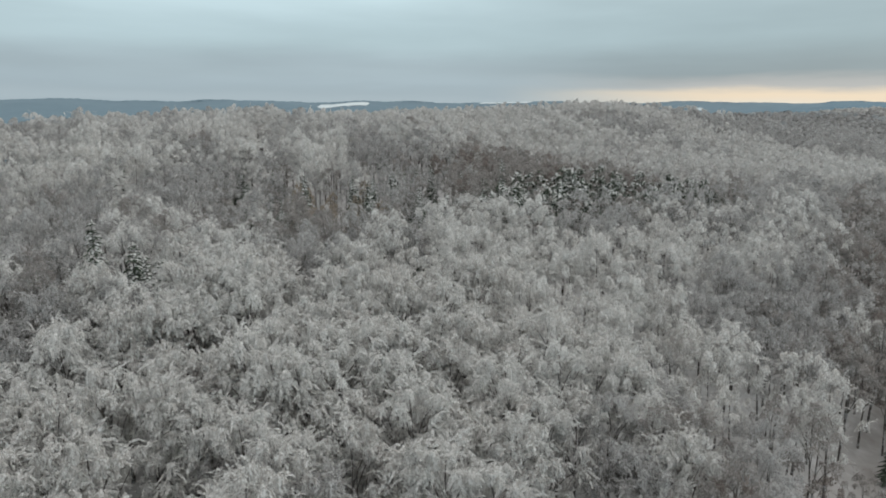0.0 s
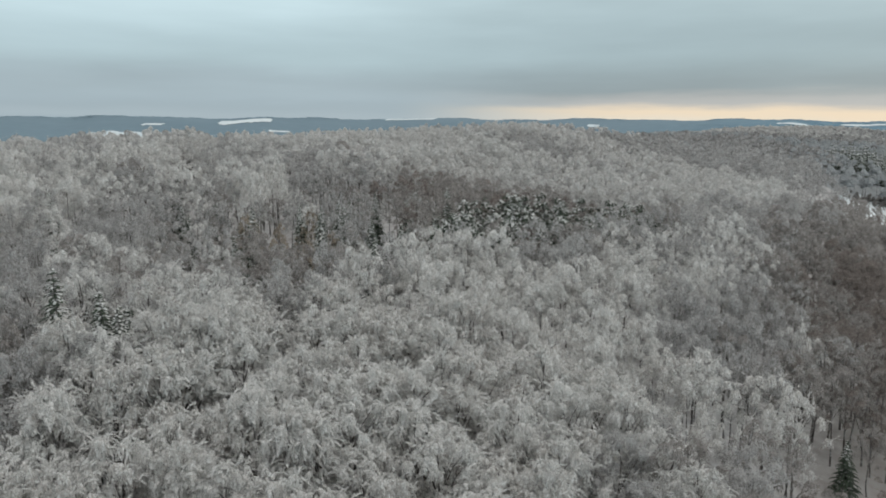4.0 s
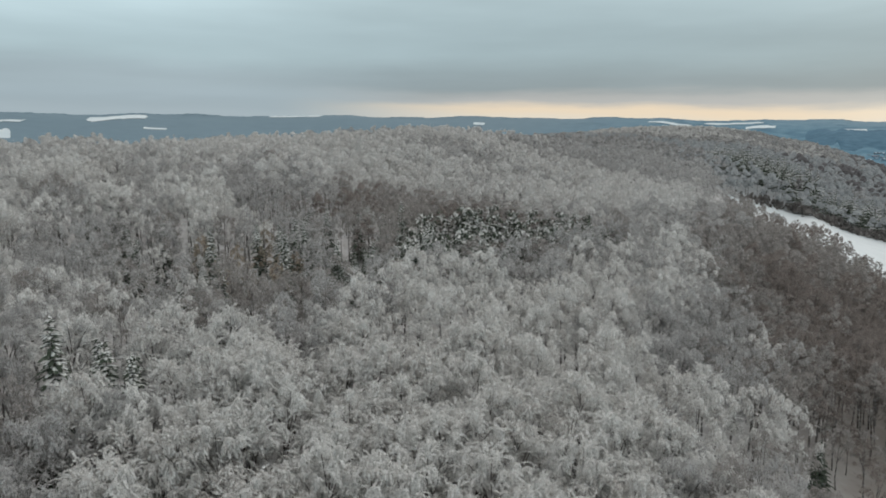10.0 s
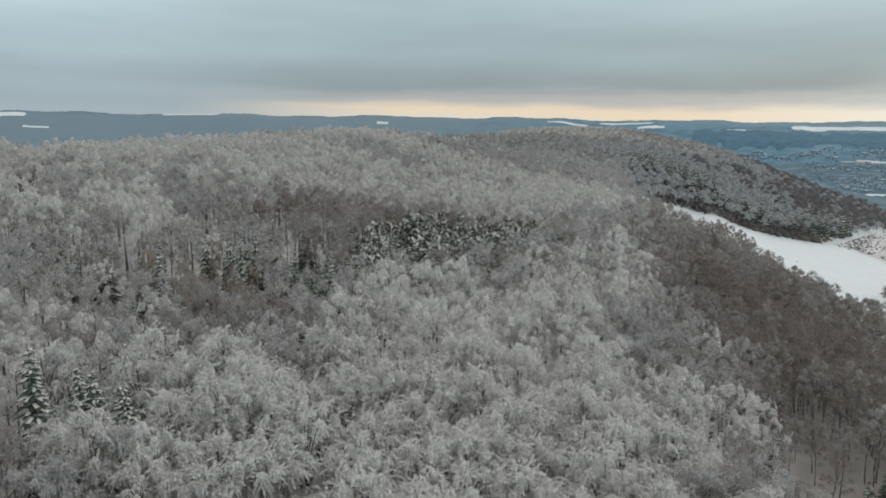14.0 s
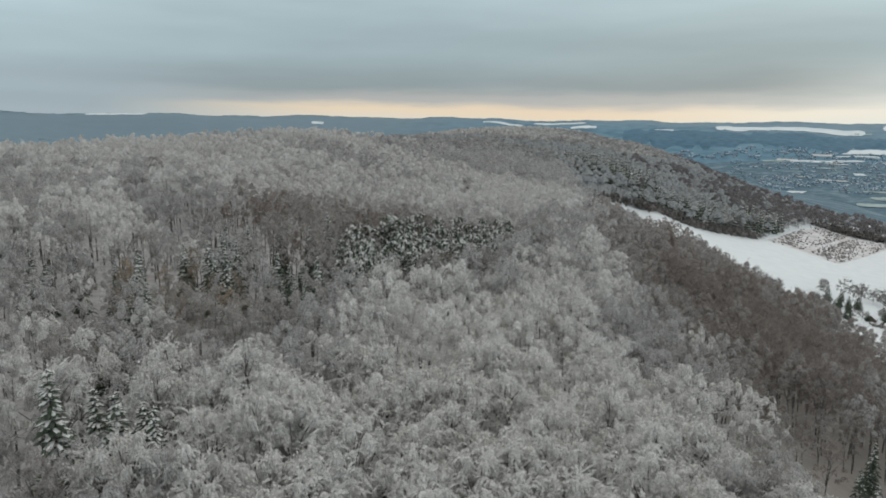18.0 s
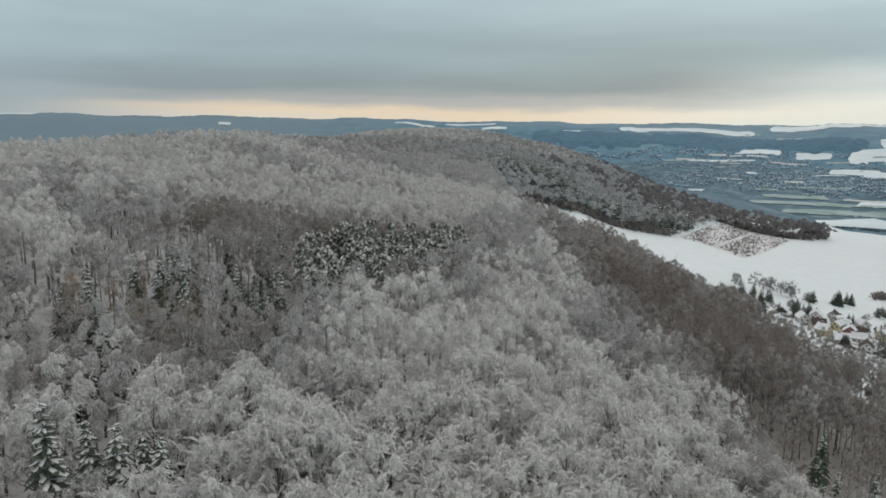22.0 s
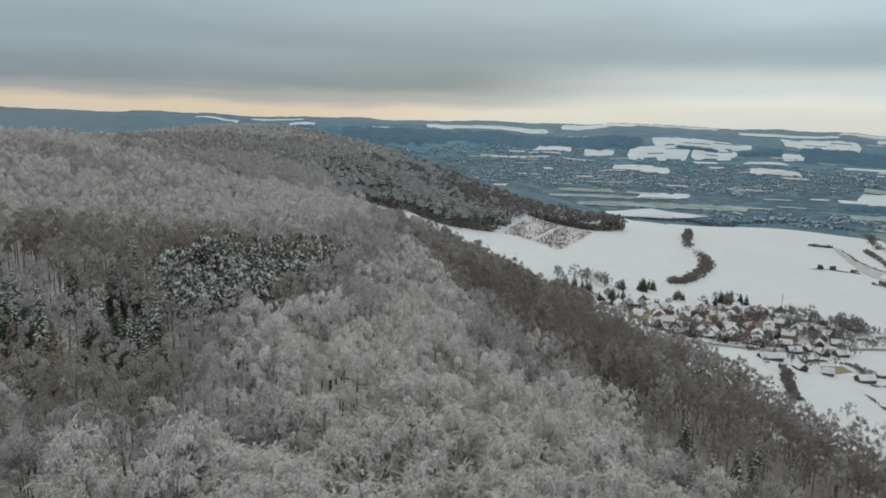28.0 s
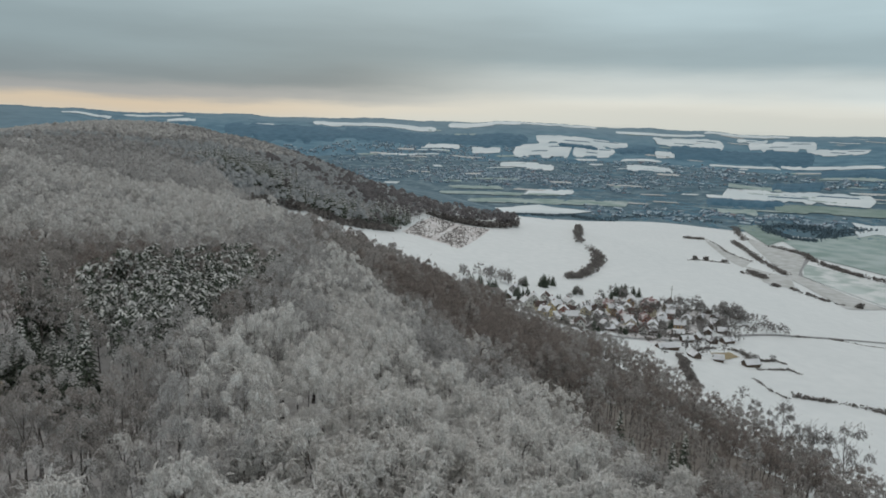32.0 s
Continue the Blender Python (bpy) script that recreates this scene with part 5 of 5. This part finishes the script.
M_TOWN_C = blotched("distant ochre walls, greyed by painted haze", [(0.23, 0.28, 0.31), (0.17, 0.22, 0.26)], (0.02,), bump=0)
M_TOWN_ROOF = blotched("distant snowy roofs, blue haze painted in", [(0.45, 0.53, 0.58), (0.22, 0.30, 0.37)], (0.03,), bump=0, sharp=(.4, .6))
M_TOWN_RED = blotched("distant red roofs, greyed by painted haze", [(0.25, 0.22, 0.24), (0.21, 0.20, 0.22)], (0.02,), bump=0)
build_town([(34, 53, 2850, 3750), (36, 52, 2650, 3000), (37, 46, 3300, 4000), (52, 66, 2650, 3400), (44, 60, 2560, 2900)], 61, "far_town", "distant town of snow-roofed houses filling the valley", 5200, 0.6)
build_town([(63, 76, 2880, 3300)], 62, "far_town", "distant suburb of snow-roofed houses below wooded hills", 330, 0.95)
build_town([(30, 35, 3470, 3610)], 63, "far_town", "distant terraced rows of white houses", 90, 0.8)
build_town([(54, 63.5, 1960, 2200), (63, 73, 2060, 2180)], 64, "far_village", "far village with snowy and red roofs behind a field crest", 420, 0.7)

# ---- the village below the slope ----
def part(name, verts, faces, mat, parent, label=""):
    me = bpy.data.meshes.new(name)
    me.from_pydata([tuple(v) for v in verts], [], faces)
    me.materials.append(mat)
    ob = new(name, me)
    ob.parent = parent
    return tagged(ob, label) if label else ob


def block(x0, x1, y0, y1, z0, z1):
    v = [(x, y, z) for z in (z0, z1) for x, y in ((x0, y0), (x1, y0), (x1, y1), (x0, y1))]
    return v, [(3, 2, 1, 0), (4, 5, 6, 7), (0, 1, 5, 4), (1, 2, 6, 5), (2, 3, 7, 6), (3, 0, 4, 7)]


def slope_slab(l, w, h, rise, side, over, lift, thick):
    """One pitch of a gabled roof, from ridge to eave, on the given side."""
    e = over / w
    eave_z = h - rise * e
    a = [(-l - over, side * (w + over), eave_z + lift), (l + over, side * (w + over), eave_z + lift), (l + over, 0, h + rise + lift), (-l - over, 0, h + rise + lift)]
    v = a + [(x, y, z + thick) for x, y, z in a]
    f = [(0, 3, 2, 1), (4, 5, 6, 7), (0, 1, 5, 4), (1, 2, 6, 5), (2, 3, 7, 6), (3, 0, 4, 7)]
    return v, f if side < 0 else [t[::-1] for t in f]


def house(x, y, turn, length, width, eave, wall, roof, label, name="house", windows=True, chimney=True):
    e = new(name)
    e.empty_display_size = 1
    l, w, rise = length / 2, width / 2, width * 0.42
    z = min(float(land(x + dx, y + dy)) for dx in (-w, w) for dy in (-w, w))
    e.matrix_basis = pose(x, y, z - 0.1, rz=turn)
    v = [(-l, -w, 0), (l, -w, 0), (l, w, 0), (-l, w, 0), (-l, -w, eave), (l, -w, eave), (l, w, eave), (-l, w, eave), (-l, 0, eave + rise), (l, 0, eave + rise)]
    part("wall", v, [(0, 1, 5, 4), (2, 3, 7, 6), (1, 2, 6, 9, 5), (3, 0, 4, 8, 7), (3, 2, 1, 0)], wall, e)
    for side in (-1, 1):
        rf = part("roof", *slope_slab(l, w, eave, rise, side, 0.55, 0.02, 0.22), M_DARKROOF if roof is not M_REDROOF else M_REDROOF, e)
        if roof is M_ROOFSNOW:
            part("snow_layer", *slope_slab(l, w, eave, rise, side, 0.5, 0.245, 0.22), M_ROOFSNOW, rf, "thick white snow")
    if windows:
        for sx in (-1, 1):  # gable ends
            for yy, zz in ((-w * .45, eave * .35), (w * .45, eave * .35), (-w * .45, eave * .8), (w * .45, eave * .8), (0, eave + rise * .35)):
                wf = part("window", *block(sx * l - .05, sx * l + .05, yy - .6, yy + .6, zz - .65, zz + .65), M_FRAME, e)
                part("pane", *block(sx * (l + .03) - .045, sx * (l + .03) + .045, yy - .47, yy + .47, zz - .52, zz + .52), M_PANE, wf)
        for sy in (-1, 1):
            for i in range(3):
                xx = l * (-.6 + .6 * i)
                wf = part("window", *block(xx - .6, xx + .6, sy * w - .05, sy * w + .05, eave * .5, eave * .5 + 1.3), M_FRAME, e)
                part("pane", *block(xx - .47, xx + .47, sy * (w + .03) - .045, sy * (w + .03) + .045, eave * .5 + .13, eave * .5 + 1.17), M_PANE, wf)
        part("door", *block(-.55, .55, -w - .07, -w + .03, 0.1, 2.1), M_TIMBER, e, "dark wooden door")
    if chimney:
        ch = part("chimney", *block(l * .3, l * .3 + .7, -.35, .35, eave + rise * .6, eave + rise + 1.2), M_BRICK, e)
        part("cap", *block(l * .3 - .08, l * .3 + .78, -.43, .43, eave + rise + 1.2, eave + rise + 1.36), M_ROOFSNOW, ch)
    return tagged(e, label, "house" if windows else "barn", "village houses" if windows else "village barns")


WALLS = {"w": (PLASTER[0], "white-plastered"), "c": (PLASTER[1], "cream-plastered"), "y": (PLASTER[2], "yellow-plastered"), "g": (PLASTER[3], "grey-plastered"),
         "o": (PLASTER[4], "ochre-plastered"), "b": (PLASTER[5], "red-brick")}
# place, turn, length, walls and roof: s snow, r red tiles
LOWER = [(306, 374, 30, 12, "gs"), (270, 332, 60, 10, "ws"), (272, 322, 140, 9, "cs"), (294, 328, 20, 11, "ys"), (264, 311, 100, 9, "ys"), (262, 297, 140, 10, "cs"),
         (284, 304, 130, 10, "ws"), (268, 286, 40, 9, "ws"), (331, 326, 150, 11, "gs"), (326, 337, 60, 12, "ws"), (312, 343, 10, 10, "gs"), (300, 350, 40, 12, "ws")]
MIDDLE = [(336, 318, 120, 10, "ws"), (317, 303, 60, 12, "gs"), (304, 284, 20, 9, "ws"), (326, 284, 40, 12, "cs"), (349, 309, 10, 14, "os"), (361, 303, 130, 9, "bs"),
          (402, 330, 30, 20, "os"), (408, 316, 110, 13, "br"), (357, 290, 50, 13, "br"), (420, 320, 60, 11, "br"), (432, 312, 20, 15, "ws"), (411, 299, 150, 12, "ys")]
UPPER = [(404, 287, 70, 11, "ws"), (376, 287, 30, 11, "ws"), (365, 267, 120, 10, "os"), (381, 301, 80, 12, "cs"), (343, 276, 30, 10, "ws"), (382, 325, 60, 11, "gs"),
         (386, 273, 20, 10, "ws"), (291, 282, 50, 8, "gs"), (318, 269, 30, 9, "ws"), (345, 330, 80, 10, "cs"), (370, 340, 40, 12, "ws"), (356, 318, 140, 9, "ys")]
INFILL = [(288, 314, 40, 8, "bs"), (303, 318, 110, 8, "ws"), (318, 316, 20, 8, "cs"), (342, 300, 70, 9, "br"), (370, 314, 30, 9, "ws"), (390, 288, 120, 8, "bs"), (394, 312, 60, 9, "cr"),
          (358, 278, 140, 8, "ws"), (334, 290, 100, 8, "gs"), (312, 274, 60, 7, "bs"), (306, 334, 150, 9, "ys"), (322, 356, 30, 9, "ws"), (366, 328, 110, 9, "br"), (424, 300, 30, 9, "ws")]
rnd = random.Random(5)
for k, (x, y, turn, length, code) in enumerate(LOWER + MIDDLE + UPPER + INFILL):
    wall, word = WALLS[code[0]]
    red, dark = code[1] == "r", k % 5 == 2 and code[1] == "s"
    house(x, y, turn, length * 0.78, rnd.uniform(5.6, 7.2), rnd.uniform(3.8, 5.2), wall, M_REDROOF if red else M_DARKROOF if dark else M_ROOFSNOW,
          word + (" house with red tiled roof half under snow" if red else " village house with dark roof swept free of snow" if dark else " village house with steep snow-covered roof"))
for x, y, turn, length in ((298, 240, 150, 17), (335, 246, 150, 10), (364, 231, 160, 11), (322, 197, 150, 12), (416, 276, 20, 16), (430, 271, 10, 12), (300, 223, 60, 9), (279, 357, 40, 12),
                           (278, 284, 30, 8), (292, 280, 150, 9), (310, 276, 40, 7), (330, 270, 150, 9), (262, 296, 60, 7), (374, 250, 30, 9), (388, 246, 130, 8), (410, 262, 70, 8), (350, 246, 10, 8), (346, 258, 130, 9), (394, 258, 30, 10), (352, 236, 60, 7), (310, 212, 120, 7), (448, 262, 70, 9), (442, 282, 20, 8)):
    house(x, y, turn, length * 0.8, 5.2, 2.5, M_TIMBER, M_ROOFSNOW, "low dark timber barn with snow on its roof", "barn", False, False)

sheet("riding_ground", "muddy ochre riding ground beside the village", [(318, 212), (334, 209), (340, 219), (322, 223)], M_POND, "riding ground", 0.35, 8, 1.0, 2)


def build_pylon():
    e = new("antenna_mast")
    e.matrix_basis = pose(424, 306, float(land(424, 306)) - .2)
    part("pole", *(lambda q: (q[0], [tuple(int(i) for i in f) for f in q[1]]))(tube([(0, 0, 0), (0, 0, 10), (0, 0, 20)], [.3, .22, .12], 6)), M_TIMBER, e)
    for z in (16.5, 18.5):
        part("crossbar", *block(-1.6, 1.6, -.12, .12, z, z + .25), M_TIMBER, e)
    tagged(e, "dark wooden power mast with crossbars above the roofs", "mast")


build_pylon()


def build_village_trees():
    r = np.random.default_rng(77)
    protos = []
    for k in range(4):
        wood, crown, hem = broadleaf(500 + k, 20, 5, (1.5, .30), 10 + 0.8 * k, 4.4, 1.15, -0.1, 0.3, sides=5, steps=1, limbs=1, k=5, broom=True, skirt=0.7)
        protos.append((mesh_of("trunk", *wood, [M_BARK]), frayed(mesh_of("crown", *crown, [M_GARDEN], smooth=True), hem)))
    firs = []
    for k in range(2):
        t, nd, sn = conifer(520 + k, 12.5, 4.3, 10, 8, 0.15)
        firs.append((mesh_of("trunk", *t, [M_BARK]), mesh_of("bough_mass", *nd, [M_NEEDLE])))
    first = {}

    def plant(kind, k, x, y, size):
        m = Matrix.LocRotScale((x, y, float(land(x, y)) - .2), Euler((0, 0, r.uniform(0, 6.28))), None)
        if (kind, k, size) in first:
            copy_thing(first[kind, k, size], m)
            return
        if kind == "bare":
            t = tree_thing("bare_tree", "leafless brown tree in a snowy village garden", "bare village trees", [("trunk", protos[k][0]), ("crown", protos[k][1])])
        else:
            t = tree_thing("fir_tree", "dark green fir tree beside the village houses", "dark village firs", [("trunk", firs[k][0]), ("bough_mass", firs[k][1])])
        t.matrix_basis = m @ Matrix.Scale(size, 4)
        first[kind, k, size] = t

    def cluster(kind, cx, cy, sx, sy, n, sizes):
        for i in range(n):
            plant(kind, int(r.integers(4 if kind == "bare" else 2)), cx + r.normal(0, sx), cy + r.normal(0, sy), sizes[i % len(sizes)])

    for cx, cy, sx, sy, n, sizes in ((315, 415, 14, 6, 9, (.8, 1.0)), (345, 402, 10, 5, 5, (.8, 1.0)), (225, 385, 10, 12, 9, (.6, .8)), (250, 362, 14, 8, 8, (.6, .8)),
                                     (375, 372, 14, 6, 4, (.6,)), (410, 350, 14, 5, 4, (.8, 1.0)), (428, 300, 12, 8, 9, (.6, .8, 1.0)), (448, 290, 10, 8, 8, (.6, .8)),
                                     (455, 272, 10, 8, 9, (.6, .8)), (436, 250, 12, 10, 14, (.6, .8)), (428, 226, 8, 6, 7, (.6, .8)), (366, 262, 16, 8, 12, (.6, .8)),
                                     (330, 262, 14, 8, 10, (.45, .6)), (352, 300, 22, 14, 18, (.6, .8)), (300, 300, 16, 12, 12, (.45, .6)), (320, 232, 14, 8, 9, (.45, .6)),
                                     (340, 205, 8, 6, 6, (.45,)), (275, 284, 10, 4, 7, (.45, .6)), (305, 270, 12, 4, 7, (.45, .6)), (385, 262, 12, 8, 9, (.6,)), (440, 270, 10, 10, 9, (.8, 1.0)), (395, 300, 16, 12, 12, (.6, .8)), (402, 245, 14, 8, 9, (.6,)), (412, 284, 12, 10, 10, (.8, 1.0)), (372, 234, 12, 6, 7, (.6,))):
        cluster("bare", cx, cy, sx, sy, n, sizes)
    for cx, cy, sx, sy, n, sizes in ((373, 396, 3, 3, 7, (.8, 1.0)), (392, 402, 1.5, 1.5, 3, (.8,)), (422, 352, 4, 3, 8, (.8, 1.0)), (436, 346, 2, 2, 3, (.8,)), (274, 279, 3, 2, 5, (.6, .45)), (300, 272, 5, 2, 4, (.45,)), (258, 292, 3, 4, 4, (.6,)), (352, 400, 5, 4, 4, (.6, .8)), (385, 372, 5, 4, 5, (.6,)), (300, 362, 5, 4, 5, (.6, .8)), (285, 385, 8, 5, 8, (.6, .8)),
                                     (330, 345, 5, 4, 5, (.6,)), (300, 290, 6, 5, 3, (.6, .45)), (366, 276, 5, 5, 4, (.6,)), (350, 268, 6, 4, 3, (.45,)), (266, 372, 8, 5, 5, (.6,)),
                                     (404, 352, 6, 3, 3, (.6,)), (290, 330, 6, 5, 3, (.45,)), (345, 312, 16, 10, 8, (.45, .6)), (320, 292, 14, 8, 6, (.45,)), (380, 294, 14, 10, 6, (.45, .6)), (330, 250, 12, 8, 5, (.45,)), (270, 350, 10, 6, 5, (.6,))):
        cluster("fir", cx, cy, sx, sy, n, sizes)
    # lone trees at the foot of the wood
    for x, y, s in ((200, 134, 1.3), (151, 108, 1.75), (163, 99, 1.75), (195, 124, 1.0), (212, 150, .8), (236, 166, .6)):
        plant("bare", int(r.integers(4)), x, y, s)


build_village_trees()
